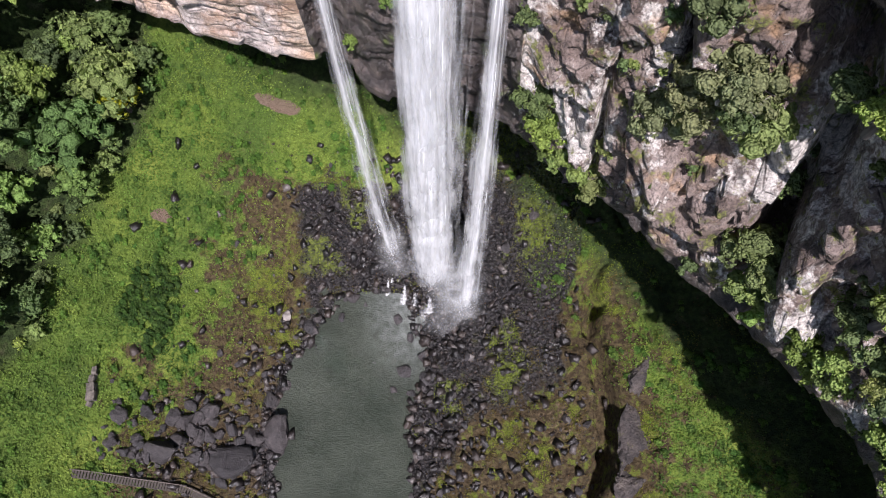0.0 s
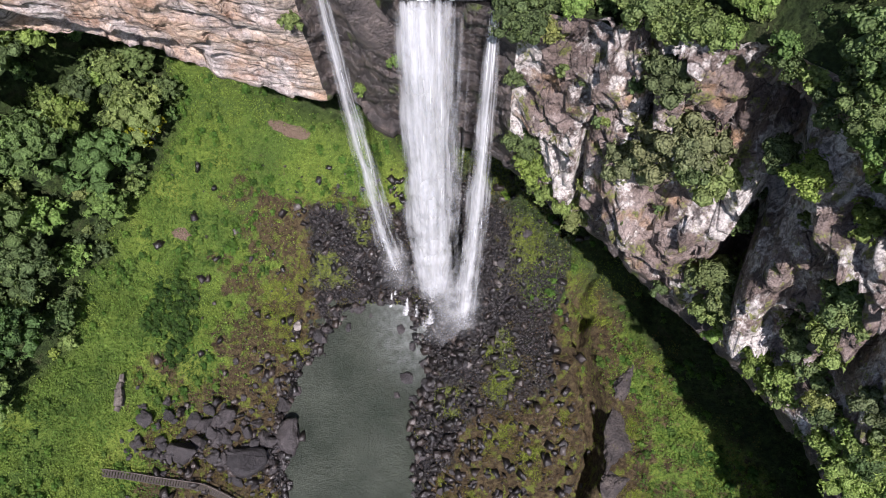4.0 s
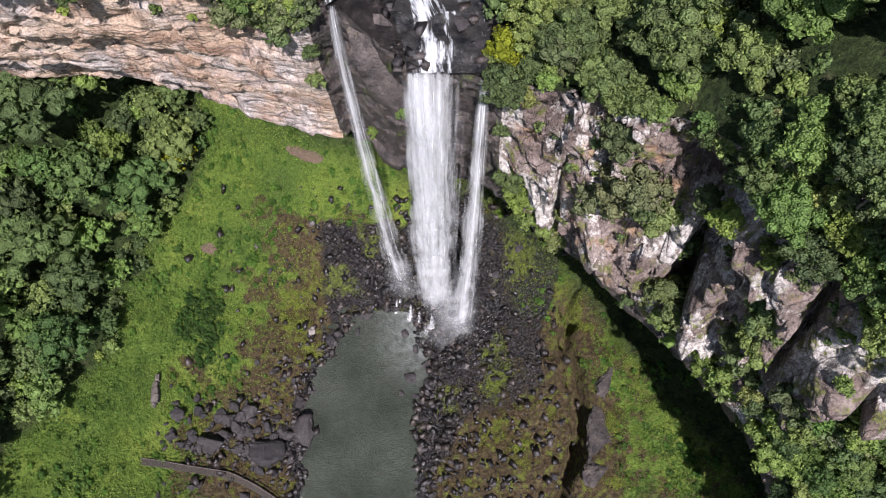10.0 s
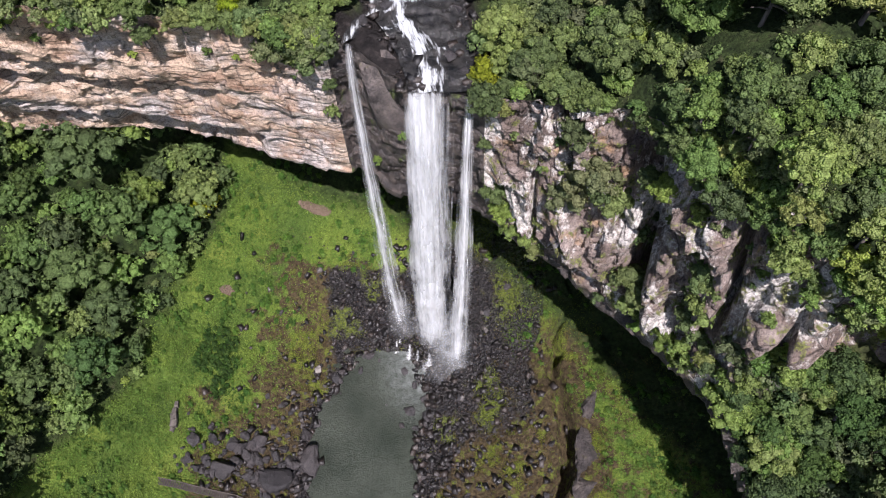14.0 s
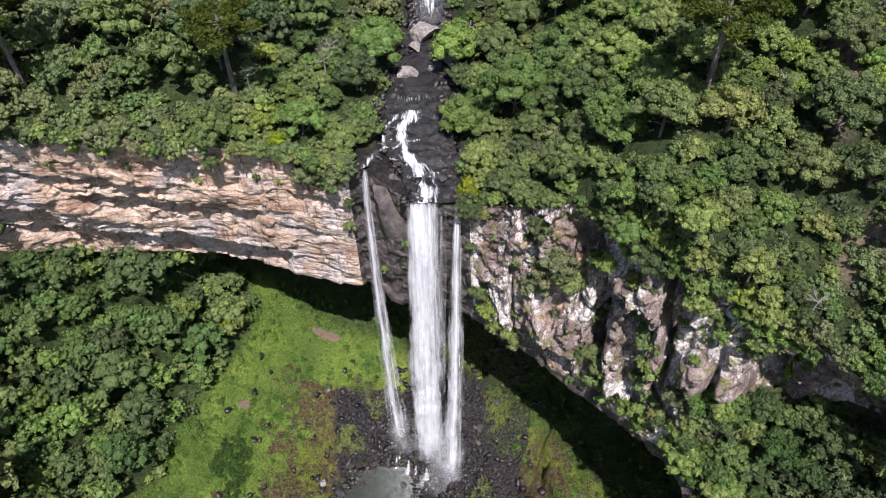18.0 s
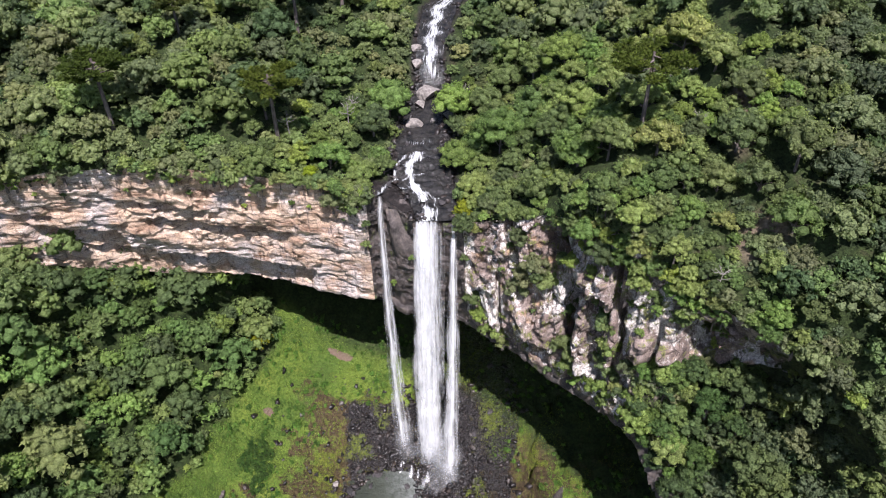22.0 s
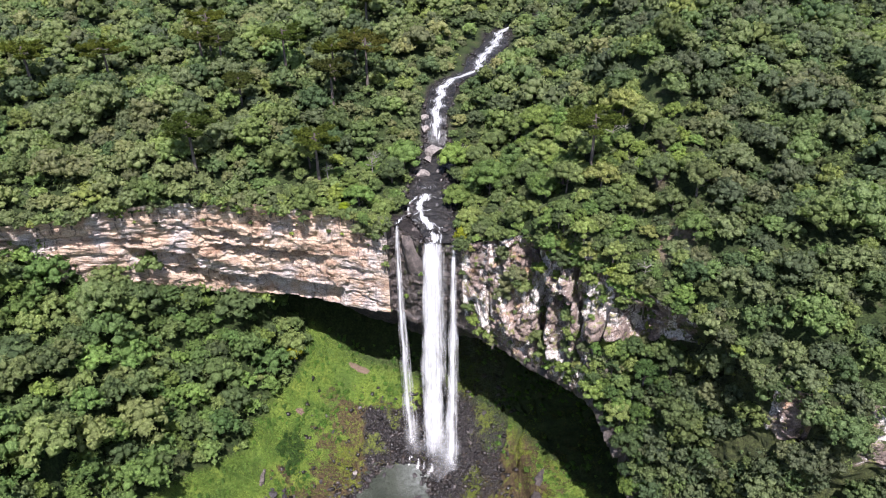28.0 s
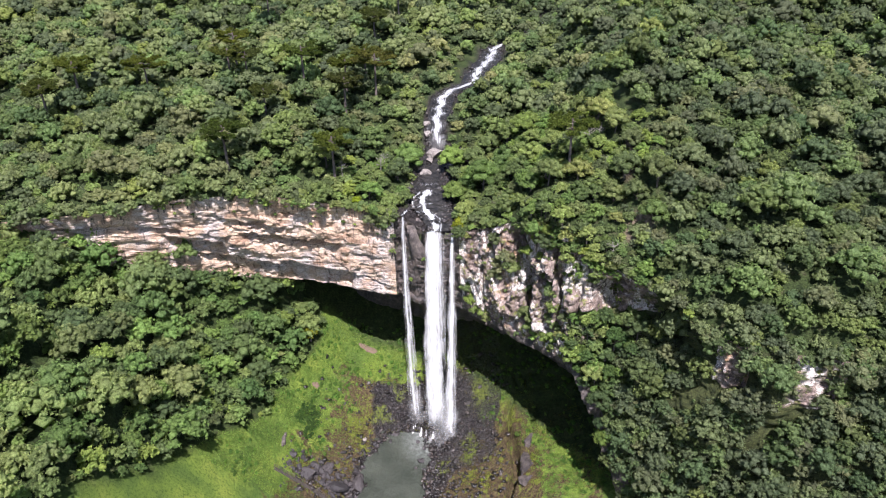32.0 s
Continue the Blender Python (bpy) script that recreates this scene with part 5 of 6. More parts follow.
for n in range(30):
    ax, ay = place.uniform(-120, -14), place.uniform(58, 165)
    if n % 3 == 0:
        ax, ay = place.uniform(42, 120), place.uniform(70, 165)
    if abs(ax - float(np.interp(ay, RIVER_Y, RIVER_X))) > 14:
        araucaria(ax, ay, n % 3, place.uniform(0.85, 1.2), place.uniform(0, 6))


# ---------------------------------------------------------------- shrubs on the cliffs and along the rim
def on_face(at, level):
    """A place on the rock face, by station and row."""
    c = int(np.clip(np.searchsorted(station, at), 0, len(station) - 1))
    q = int(np.argmin(np.abs(row_id - level)))
    return rows[q, c] - away[c] * 0.15


def shrub(at, k, size, label="small green shrub rooted in the cliff"):
    t = float(hash01(int(at[0] * 31), int(at[1] * 17), int(at[2] * 13), 6))
    plant("shrub", SHRUBS[k], (at[0], at[1], at[2] - 0.35), t * 6.28, size, label, "shrub", "shrubs on the cliffs")


for x, y, z, k, size in ((7.4, 29.6, 50, 0, 1.6), (8.8, 28.6, 46.5, 0, 1.7), (10.8, 26.6, 44.5, 4, 1.6), (12.6, 25.0, 43.5, 0, 1.3), (22.5, 16.2, 50.0, 0, 2.2), (23.3, 15.2, 47.5, 4, 1.9),
                         (24.2, 14.0, 46.0, 2, 1.8), (17.0, 22.4, 62.5, 3, 1.6), (15.6, 22.8, 60.5, 1, 1.5), (18.4, 21.0, 60.5, 3, 1.5), (14.0, 23.4, 57.5, 1, 1.3), (20.4, 19.4, 67.5, 2, 1.4),
                         (5.6, 30.2, 59.5, 0, 0.8), (27.8, 12.2, 58.5, 0, 1.6), (14.2, 24.3, 67.8, 1, 1.2), (24.3, 14.6, 68.5, 0, 1.2), (-15.7, 37.6, 67.5, 1, 1.1), (-12.4, 36.4, 58, 2, 1.0),
                         (-12.2, 36.6, 62.5, 0, 0.8), (-30.5, 36.5, 70.0, 0, 1.0), (-7.6, 35.2, 50, 2, 0.7), (-3.9, 33.0, 57.5, 2, 0.7)):
    shrub((x, y, z), min(k, 3) if k != 4 else 0, size, "dry grey-green bush rooted in the cliff" if k in (1, 3) else "leafy green bush rooted in the cliff")
# trees and bushes that cover parts of the grey cliff: station, row, size, kind
for at, level, size, k in ((10.5, 0.62, 1.7, 1), (10.62, 0.75, 1.4, 3), (11.16, 1.2, 1.9, 0), (11.4, 1.4, 1.8, 0), (11.4, 1.75, 1.5, 0), (10.86, 1.1, 1.3, 1), (12.38, 1.5, 2.2, 0), (12.38, 0.82, 1.6, 1), (12.12, 1.0, 2.6, 0), (12.2, 1.22, 3.0, 0), (12.1, 1.45, 2.8, 0), (12.3, 1.7, 2.6, 0), (11.85, 0.8, 2.0, 1), (12.0, 1.75, 2.4, 0), (11.3, 0.5, 2.2, 0), (11.1, 0.42, 2.2, 1),
                           (12.92, 1.55, 2.4, 0), (13.27, 1.35, 2.4, 0), (11.92, 0.35, 2.0, 0), (11.6, 0.28, 2.0, 0), (12.31, 1.8, 1.8, 0), (12.62, 1.58, 2.0, 0), (12.69, 1.25, 1.8, 3), (13.08, 1.05, 1.9, 0),
                           (12.45, 0.2, 1.7, 0), (12.8, 0.35, 1.8, 0), (13.1, 0.5, 1.8, 0), (13.3, 0.8, 2.0, 0), (12.15, 0.1, 1.6, 0), (13.0, 1.85, 1.8, 0), (12.75, 1.9, 1.6, 0), (13.4, 1.7, 2.2, 0), (13.2, 0.15, 1.6, 0),
                           (10.23, 0.6, 1.2, 1), (9.9, 1.5, 1.3, 0), (9.7, 1.8, 1.5, 0), (9.5, 1.9, 1.5, 0), (11.0, 1.9, 1.2, 1), (12.1, 1.3, 1.3, 3), (11.1, 0.1, 1.5, 0), (11.3, 0.05, 1.6, 0), (10.9, 0.12, 1.3, 0), (9.95, 0.35, 0.9, 1)):
    shrub(on_face(at, level), k, size * (0.46 if k in (1, 3) else 0.55), "dry grey-green bush rooted in the cliff" if k in (1, 3) else "leafy green bush rooted in the cliff")
spot = random.Random(29)
for n in range(10):
    shrub(on_face(spot.uniform(11.9, 13.5), spot.uniform(0.05, 1.95)), spot.choice((0, 0, 0, 1)), spot.uniform(0.6, 1.25), "leafy green bush rooted in the cliff")
spot = random.Random(23)
for n in range(56):
    shrub(on_face(spot.uniform(9.25, 16.5), spot.choice((0.1, 0.25, 0.45, 0.7, 1.2, 1.5, 1.8))), spot.choice((0, 1, 1, 2, 3)), spot.uniform(0.2, 0.5))
for n in range(70):
    s = spot.uniform(1.2, 5.2) if n % 2 else spot.uniform(9.2, 16.8)
    shrub(on_face(s, 0.0) + np.array([0, 0.3, 0.3]), spot.choice((0, 0, 2, 0, 1)), spot.uniform(0.6, 1.2), "bushy green shrub hanging over the cliff rim")
for n in range(16):
    shrub(on_face(spot.uniform(1.4, 5.0), spot.choice((0.15, 0.3, 0.35, 0.5))), spot.choice((0, 2)), spot.uniform(0.3, 0.6))
for n in range(30):
    shrub(on_face(spot.uniform(9.5, 12.6), 0.0) + np.array([spot.uniform(0, 1.5), spot.uniform(0.4, 3.0), 0.5]), spot.choice((0, 2, 0, 3)), spot.uniform(0.6, 1.15), "bushy green shrub along the cliff rim")
LIMES = tree_meshes(160, 1.9, 3.6, 9, 7, 12, 0.15, LIME, 0.7)
for x, y, z, size in ((5.2, 33.0, 66.5, 0.9), (-21.5, 39.5, 71.0, 0.7), (-46, 39.0, 75.0, 0.9), (-39.5, 46.0, 22.0, 1.5)):
    plant("shrub", LIMES, (x, y, z), x, size, "bright lime-green bush among darker trees", "shrub", "lime-green bushes")


# dry scrub in the clearings
spot = random.Random(41)
for n in range(26):
    x, y = (43.5 + spot.gauss(0, 2.0), 6.6 + spot.gauss(0, 2.0)) if n < 14 else (45 + spot.gauss(0, 2.2), 26 + spot.gauss(0, 6.0))
    d = max(0.0, y - float(np.interp(x, rim[:, 0], rim[:, 1]))) * float(np.sin(np.interp(x, rim[:, 0], bearing)))
    z = float(hill(np.array(x), np.array(y), float(np.interp(x, rim[:, 0], rim[:, 2])), d))
    plant("shrub", SHRUBS[spot.choice((1, 3, 3, 2))], (x, y, z - 0.5), spot.uniform(0, 6.28), spot.uniform(0.5, 1.0), "dry grey-green bush in a bare clearing", "shrub", "dry bushes in the clearings")
# trees that stand on the steep upper part of the grey cliff
spot = random.Random(37)
taken = []
for n in range(400):
    at = spot.uniform(10.85, 13.45)
    level = spot.uniform(0.0, float(np.interp(at, [10.85, 11.2, 11.6, 12.3, 12.9, 13.45], [0.10, 0.24, 0.40, 0.34, 0.42, 0.55])))
    p = on_face(at, level) - np.array([0, 0, 1.6])
    size = spot.uniform(0.42, 0.75)
    if all(np.linalg.norm(p - q) > 1.7 * (size + r) for q, r in taken):
        taken.append((p, size))
        plant("tree", TREES[n % 8], p, spot.uniform(0, 6.28), size, "leafy green tree clinging to the grey cliff", "tree", "trees on the cliff")
# vegetation that hangs over the western rim
for n in range(46):
    at = spot.choice((spot.uniform(1.1, 3.3), spot.uniform(1.1, 3.3), spot.uniform(4.3, 5.1)))
    p = on_face(at, spot.uniform(0.0, 0.16 if at < 4 else 0.3)) - np.array([0, -0.5, 0.9])
    plant("shrub", SHRUBS[spot.choice((0, 0, 2, 1))], p, spot.uniform(0, 6.28), spot.uniform(0.8, 1.5), "bushy green shrub hanging over the cliff rim", "shrub", "shrubs on the cliffs")


# ---------------------------------------------------------------- dead trees
def dead_meshes(seed):
    """A bare grey tree: a trunk and its forking, leafless limbs."""
    r = random.Random(seed)
    top = r.uniform(2.6, 3.6)
    trunk = mesh_from("trunk", *tube([(0, 0, -0.6), (0.15, 0.1, top * 0.5), (0.1, 0.25, top)], (0.13, 0.09, 0.05), 6), DEADWOOD)
    limbs = []
    for n in range(8):
        a, z = n * 2.4 + r.uniform(-0.4, 0.4), top * r.uniform(0.4, 1.0)
        out = r.uniform(0.9, 1.9)
        end = (out * math.cos(a), out * math.sin(a), z + out * r.uniform(0.3, 0.8))
        wood = [tube([(0.1, 0.15, z), (end[0] * 0.5, end[1] * 0.5, z + 0.25 * out), end], (0.055, 0.04, 0.02), 5)]
        for q in range(3):
            b = a + r.uniform(-0.9, 0.9)
            f = r.uniform(0.5, 0.95)
            p = (end[0] * f, end[1] * f, z + (end[2] - z) * f)
            wood.append(tube([p, (p[0] + 0.4 * math.cos(b), p[1] + 0.4 * math.sin(b), p[2] + 0.35), (p[0] + 0.8 * math.cos(b), p[1] + 0.8 * math.sin(b), p[2] + 0.5)], (0.03, 0.022, 0.012), 4))
        limbs.append(mesh_from("limb", *join(wood), DEADWOOD))
    return trunk, limbs


DEAD = [dead_meshes(n) for n in (610, 611, 612)]
SPOTS = [on_face(at, level) for at, level in ((10.6, 0.5), (10.75, 0.6), (10.55, 0.72), (11.2, 0.1), (11.5, 0.5), (12.9, 1.2), (13.15, 1.3))]
for n in np.where(own & (zone == 0))[0][::32]:
    SPOTS.append(spots[n, :3] + np.array([0.6, 0.4, 4.6 * sizes[n]]))
for n, at in enumerate(SPOTS):
    thing = tagged(new("dead_tree", None), "bare grey dead tree among the green crowns", "tree", "dead trees round the gorge")
    thing.location, thing.rotation_euler = at, (0, 0, n * 1.9)
    thing.scale = ((0.4 if n < 7 else 0.62) + 0.08 * (n % 4),) * 3
    trunk, limbs = DEAD[n % 3]
    part("trunk", trunk, thing)
    for limb in limbs:
        part("limb", limb, thing)


# ---------------------------------------------------------------- boulders
def rock_mesh(seed, level, cuts, material, flat=0.75):
    g = np.random.default_rng(seed)
    v, f = level
    v = v * np.array([1.0, g.uniform(0.7, 0.95), g.uniform(0.6, 0.85) * flat / 0.75])
    for n in range(cuts):
        d = g.normal(size=3); d /= np.linalg.norm(d)
        over = np.clip(v @ d - g.uniform(0.3, 0.58), 0, None)
        v = v - over[:, None] * d
    v = v * (1 + 0.07 * fbm(v[:, 0] * 4 + seed, v[:, 1] * 4, v[:, 2] * 4, 3, seed) + 0.06 * (hash01(np.floor(v[:, 0] * 5), np.floor(v[:, 1] * 5), np.floor(v[:, 2] * 5), seed) - 0.5))[:, None]
    return v, f


ROCKS = [mesh_from("boulder", *rock_mesh(400 + n, BALL3, 13 + n % 5, BOULDER), BOULDER) for n in range(10)]
v = rock_mesh(430, BALL5, 6, PALE)[0]
PALEROCK = mesh_from("boulder", v * (1 + 0.08 * fbm(v[:, 0] * 5, v[:, 1] * 5, v[:, 2] * 5, 4, 431))[:, None] * np.array([1.1, 1.0, 0.85]), BALL5[1], PALE)


def boulder(x, y, size, k, turn, label, z=None, mesh=None, tilt=0.0, group="boulders round the pool"):
    ob = tagged(new("boulder", mesh or ROCKS[k % 10]), label, "boulder", group)
    ground = max(float(floor_z(np.array([x]), np.array([y]))[0]), -0.15) if z is None else z
    ob.location, ob.rotation_euler, ob.scale = (x, y, ground + 0.12 * size), (tilt, 0, turn), (size, size, size)
    return ob


for x, y, size, k, turn in ((-35.3, 5.5, 2.7, 1, 0.3), (-28.4, 4.9, 3.1, 2, 0.1), (-22.6, 7.9, 3.2, 3, 0.4), (-30.7, 10.8, 2.1, 4, 0.2), (-33.6, 9.2, 1.9, 5, 1.1), (-39.8, 9.9, 1.5, 6, 2.0),
                            (-37.2, 10.2, 1.3, 7, 0.6), (-26.0, 8.2, 1.3, 8, 0.9), (-40.3, 6.4, 1.2, 9, 0.2), (-37.6, 12.2, 1.0, 0, 1.4), (-23.6, 12.6, 1.6, 1, 2.2), (-30.6, 7.6, 1.5, 3, 1.0)):
    boulder(x, y, size * 1.22, k, turn, "large dark grey boulder beside the grass and pool")
heap = random.Random(77)
for n in range(85):
    x, y = heap.gauss(-31, 5.2), heap.gauss(5.6, 3.4)
    if -42 < x < -21 and abs(y - float(np.interp(x, [-47, -41, -37.7, -32.3, -28.7, -24], [3.1, 2.5, 1.9, 1.1, -0.7, -3.8]))) > 1.7 and float(shore(np.array([x]), np.array([y]))[0]) > 0.5:
        boulder(x, y, 0.55 + 1.25 * heap.random() ** 2, n, heap.uniform(0, 6.28), "dark grey angular boulder in the rock heap by the footpath", tilt=heap.uniform(-0.4, 0.4))
boulder(-22.4, 24.6, 1.0, 0, 0.5, "pale grey boulder on the dark shore", mesh=PALEROCK)
for x, y, size, k in ((-19.0, 23.3, 1.5, 2), (-14.6, 24.4, 1.1, 3), (-13.2, 27.4, 1.6, 4), (-11.2, 26.4, 0.7, 5), (-5.8, 16.8, 1.7, 6), (-6.8, 14.2, 1.0, 7), (-4.6, 13.6, 0.6, 8), (-9.6, 18.0, 0.5, 9),
                      (-4.6, 21.5, 1.3, 0), (-3.0, 19.0, 1.2, 1), (-2.5, 15.4, 1.4, 2), (0.6, 22.5, 0.9, 3), (-16.6, 26.8, 1.2, 5), (-6.5, 24.5, 1.2, 6), (-8.0, 28.5, 1.0, 7), (-4.6, 26.5, 0.9, 8)):
    boulder(x, y, size, k, x * 1.7, "dark wet boulder in the plunge pool" if x > -17 else "dark wet boulder on the shore")
cand = np.random.default_rng(31)
qx, qy = cand.uniform(-41, 21, 4200), cand.uniform(-4, 46, 4200)
qs = shore(qx, qy)
wanted = np.exp(-np.clip(qs, 0, None) / 3.2) * (qs > -0.4) + 1.6 * np.exp(-((qx + 31) / 7.5) ** 2 - ((qy - 6) / 5) ** 2) + 0.25 * np.exp(-(np.hypot(qx + 6, qy - 32) / 11) ** 2) + 0.06 * (qx > 0)
qr = 0.28 + 0.75 * cand.random(4200) ** 2.2 + 1.3 * np.exp(-((qx + 31) / 7) ** 2 - ((qy - 7) / 4.5) ** 2) * cand.random(4200) ** 1.6
take = (cand.random(4200) < wanted * 0.8) & (qs > -0.5) & (np.hypot(qx + 1, qy - 27) > 4.5)
qx, qy, qr = qx[take], qy[take], qr[take]
biggest = np.argsort(-qr)
qx, qy, qr = qx[biggest], qy[biggest], qr[biggest]
keep = scatter(np.stack([qx, qy, 0 * qx], 1), lambda n: 1.5 * qr[n])[:175]
for n in keep:
    boulder(float(qx[n]), float(qy[n]), float(qr[n]), int(n), float(qr[n] * 50 % 6.28), "dark grey angular stone on the stony shore", tilt=float(qr[n] * 13 % 0.7))

# smaller stones, too many to count
g = np.random.default_rng(37)
sx_, sy_ = g.uniform(-40, 22, 30000), g.uniform(-6, 47, 30000)
ds = shore(sx_, sy_)
chance = np.exp(-np.clip(ds, 0, None) / 3.8) + 0.7 * np.exp(-(np.hypot(sx_ + 5, sy_ - 33) / 12) ** 2) + 0.22 * smooth(-3, 2, sx_) * smooth(20, 17, sx_) * smooth(30, 24, sy_) + 0.5 * np.exp(-((sx_ + 31) / 7) ** 2 - ((sy_ - 6) / 5) ** 2) + 0.02
pick = (g.random(30000) < 0.42 * chance) & (ds > -0.2)
sx_, sy_ = sx_[pick], sy_[pick]
sz_ = floor_z(sx_, sy_)
CUBE = (np.array([[a, b, c] for a in (-1, 1) for b in (-1, 1) for c in (-1, 1)], float), np.array([[0, 1, 3], [0, 3, 2], [4, 6, 7], [4, 7, 5], [0, 4, 5], [0, 5, 1], [2, 3, 7], [2, 7, 6], [0, 2, 6], [0, 6, 4], [1, 5, 7], [1, 7, 3]]))


def chip(seed):
    """A small angular stone, tilted at random."""
    r = np.random.default_rng(seed)
    turn = Euler(r.uniform(-0.7, 0.7, 3).tolist()).to_matrix()
    return (CUBE[0] + r.uniform(-0.5, 0.5, (8, 3))) * np.array([0.95, 0.62, 0.42]) @ np.array(turn)


small = [chip(450 + n) for n in range(12)]
pieces = []
for n in range(len(sx_)):
    a, r = g.uniform(0, 6.28), 0.10 + 0.62 * g.random() ** 3.2
    v = small[n % 12] * r
    pieces.append((np.stack([v[:, 0] * math.cos(a) - v[:, 1] * math.sin(a) + sx_[n], v[:, 0] * math.sin(a) + v[:, 1] * math.cos(a) + sy_[n], v[:, 2] + sz_[n] + 0.15 * r], 1), CUBE[1]))
def make_stones():
    """Wet stones, each a little lighter or browner than the next."""
    k = Nodes("shore_stones", 0.34, 0.5)
    p = k.where()
    isle = k.add("ShaderNodeNewGeometry").outputs["Random Per Island"]
    c = k.ramp(isle, (0.0, (0.006, 0.0055, 0.0055)), (0.6, (0.016, 0.013, 0.0125)), (0.92, (0.034, 0.026, 0.022)), (1.0, (0.085, 0.075, 0.07)))
    c = k.mix(0.7, c, k.ramp(k.noise(p, 3.5, 7, 0.72), (0.34, 0.35), (0.62, 1.5)), "MULTIPLY")
    k.bump(k.noise(p, 4.0, 6, 0.7), 0.8, 0.15)
    return k.color(c)


STONES = make_stones()
tagged(new("shore_stones", mesh_from("shore_stones", *join(pieces), STONES)), "dark wet stones strewn round the pool", "stones", kind="stuff")


# ---------------------------------------------------------------- herbs and scrub on the valley floor
def carpet(name, xs, ys, size, tall, material, label, seed, tint):
    r = np.random.default_rng(seed)
    n = len(xs)
    c = np.stack([xs, ys, floor_z(xs, ys) + tall * r.random(n)], 1)
    nrm = r.normal(size=(n, 3)) * 0.55 + np.array([0, 0, 1.0]); nrm /= np.linalg.norm(nrm, axis=1)[:, None]
    t1 = np.cross(nrm, r.normal(size=(n, 3))); t1 /= np.linalg.norm(t1, axis=1)[:, None]
    t2 = np.cross(nrm, t1)
    ln = size * r.uniform(0.5, 1.4, (n, 1))
    v = np.stack([c - t1 * ln - t2 * ln * 0.4, c + t1 * ln - t2 * ln * 0.4, c + t2 * ln], 1).reshape(-1, 3)
    return tagged(new(name, mesh_from(name, v, np.arange(3 * n).reshape(-1, 3), material, False, [("tint", np.repeat(tint, 3)), ("hue", np.full(3 * n, 0.5))])), label, "plants", kind="stuff")


g = np.random.default_rng(41)
hx, hy = g.uniform(-62, 46, 260000), g.uniform(-6, 56, 260000)
ix, iy = np.clip(np.searchsorted(gx, hx), 0, len(gx) - 1), np.clip(np.searchsorted(gy, hy), 0, len(gy) - 1)
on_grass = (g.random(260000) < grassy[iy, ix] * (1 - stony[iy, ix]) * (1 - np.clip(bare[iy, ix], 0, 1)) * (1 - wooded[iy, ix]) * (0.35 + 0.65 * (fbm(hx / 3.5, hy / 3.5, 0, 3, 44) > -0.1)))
patch = np.clip(0.5 + 0.9 * fbm(hx / 9, hy / 9, 0, 3, 43) + 0.3 * vnoise(hx / 1.4, hy / 1.4, 0, 45), 0.02, 1)
carpet("meadow_herbs", hx[on_grass], hy[on_grass], 0.14, 0.30, HERB, "bright green herbs and grass on the valley floor", 42, patch[on_grass])
mossy = fbm(hx / 4.2, hy / 4.2, 0, 4, 47)
ring = np.exp(-((np.hypot(hx + 4.5, (hy - 32) * 0.9) - 18) / 3.5) ** 2)
on_scrub = (g.random(260000) < (1 - grassy[iy, ix]) * np.where(mossy + 0.22 * ring > 0.10, 0.95, 0.10) * (1 - 0.75 * smooth(0.5, 1.0, stony[iy, ix]))) & (shore(hx, hy) > 1.2) & (hx < 40)
carpet("fern_scrub", hx[on_scrub], hy[on_scrub], 0.10, 0.16, SCRUB, "brown and lime-green ferns and moss among the stones", 46, np.clip(0.2 + 2.0 * (mossy + 0.25 * ring)[on_scrub], 0.02, 1))

# low bushy tufts in the meadow, with darker stands among them
g = np.random.default_rng(49)
kx, ky = g.uniform(-60, 44, 9000), g.uniform(-6, 58, 9000)
jx, jy = np.clip(np.searchsorted(gx, kx), 0, len(gx) - 1), np.clip(np.searchsorted(gy, ky), 0, len(gy) - 1)
stand = fbm(kx / 5.5, ky / 5.5, 0, 3, 48)
chosen = (g.random(9000) < grassy[jy, jx] * (1 - stony[jy, jx]) * np.where(stand > 0.12, 0.75, 0.1) * (1 - np.clip(bare[jy, jx], 0, 1))) & ~inside_floor_forest(kx, ky)
TUFT = [crown_mesh("tuft", 700 + n, 0.55, 0.5, 3, 4, 5, 0.12, BALL1, 0.5) for n in range(4)]
pieces, tints, hues = [], [], []
for n in np.where(chosen)[0]:
    v, f, t = TUFT[n % 4]
    r = 0.6 + 0.8 * hash01(n, 1, 0, 50)
    pieces.append((v * r + np.array([kx[n], ky[n], float(floor_z(kx[n:n + 1], ky[n:n + 1])[0]) - 0.1]), f))
    tints.append(np.clip(0.5 * t + 0.5 * hash01(n, 2, 0, 50) - 0.5 * max(0.0, stand[n]), 0.02, 1))
    hues.append(np.full(len(v), 0.3 + 0.6 * hash01(n, 3, 0, 50)))
tagged(new("meadow_tufts", mesh_from("meadow_tufts", *join(pieces), MOSSY, True, [("tint", np.concatenate(tints)), ("hue", np.concatenate(hues))])), "low leafy tufts growing through the bright meadow", "plants", kind="stuff")

# a stand of taller dark ferns in the meadow
pieces, tints, hues = [], [], []
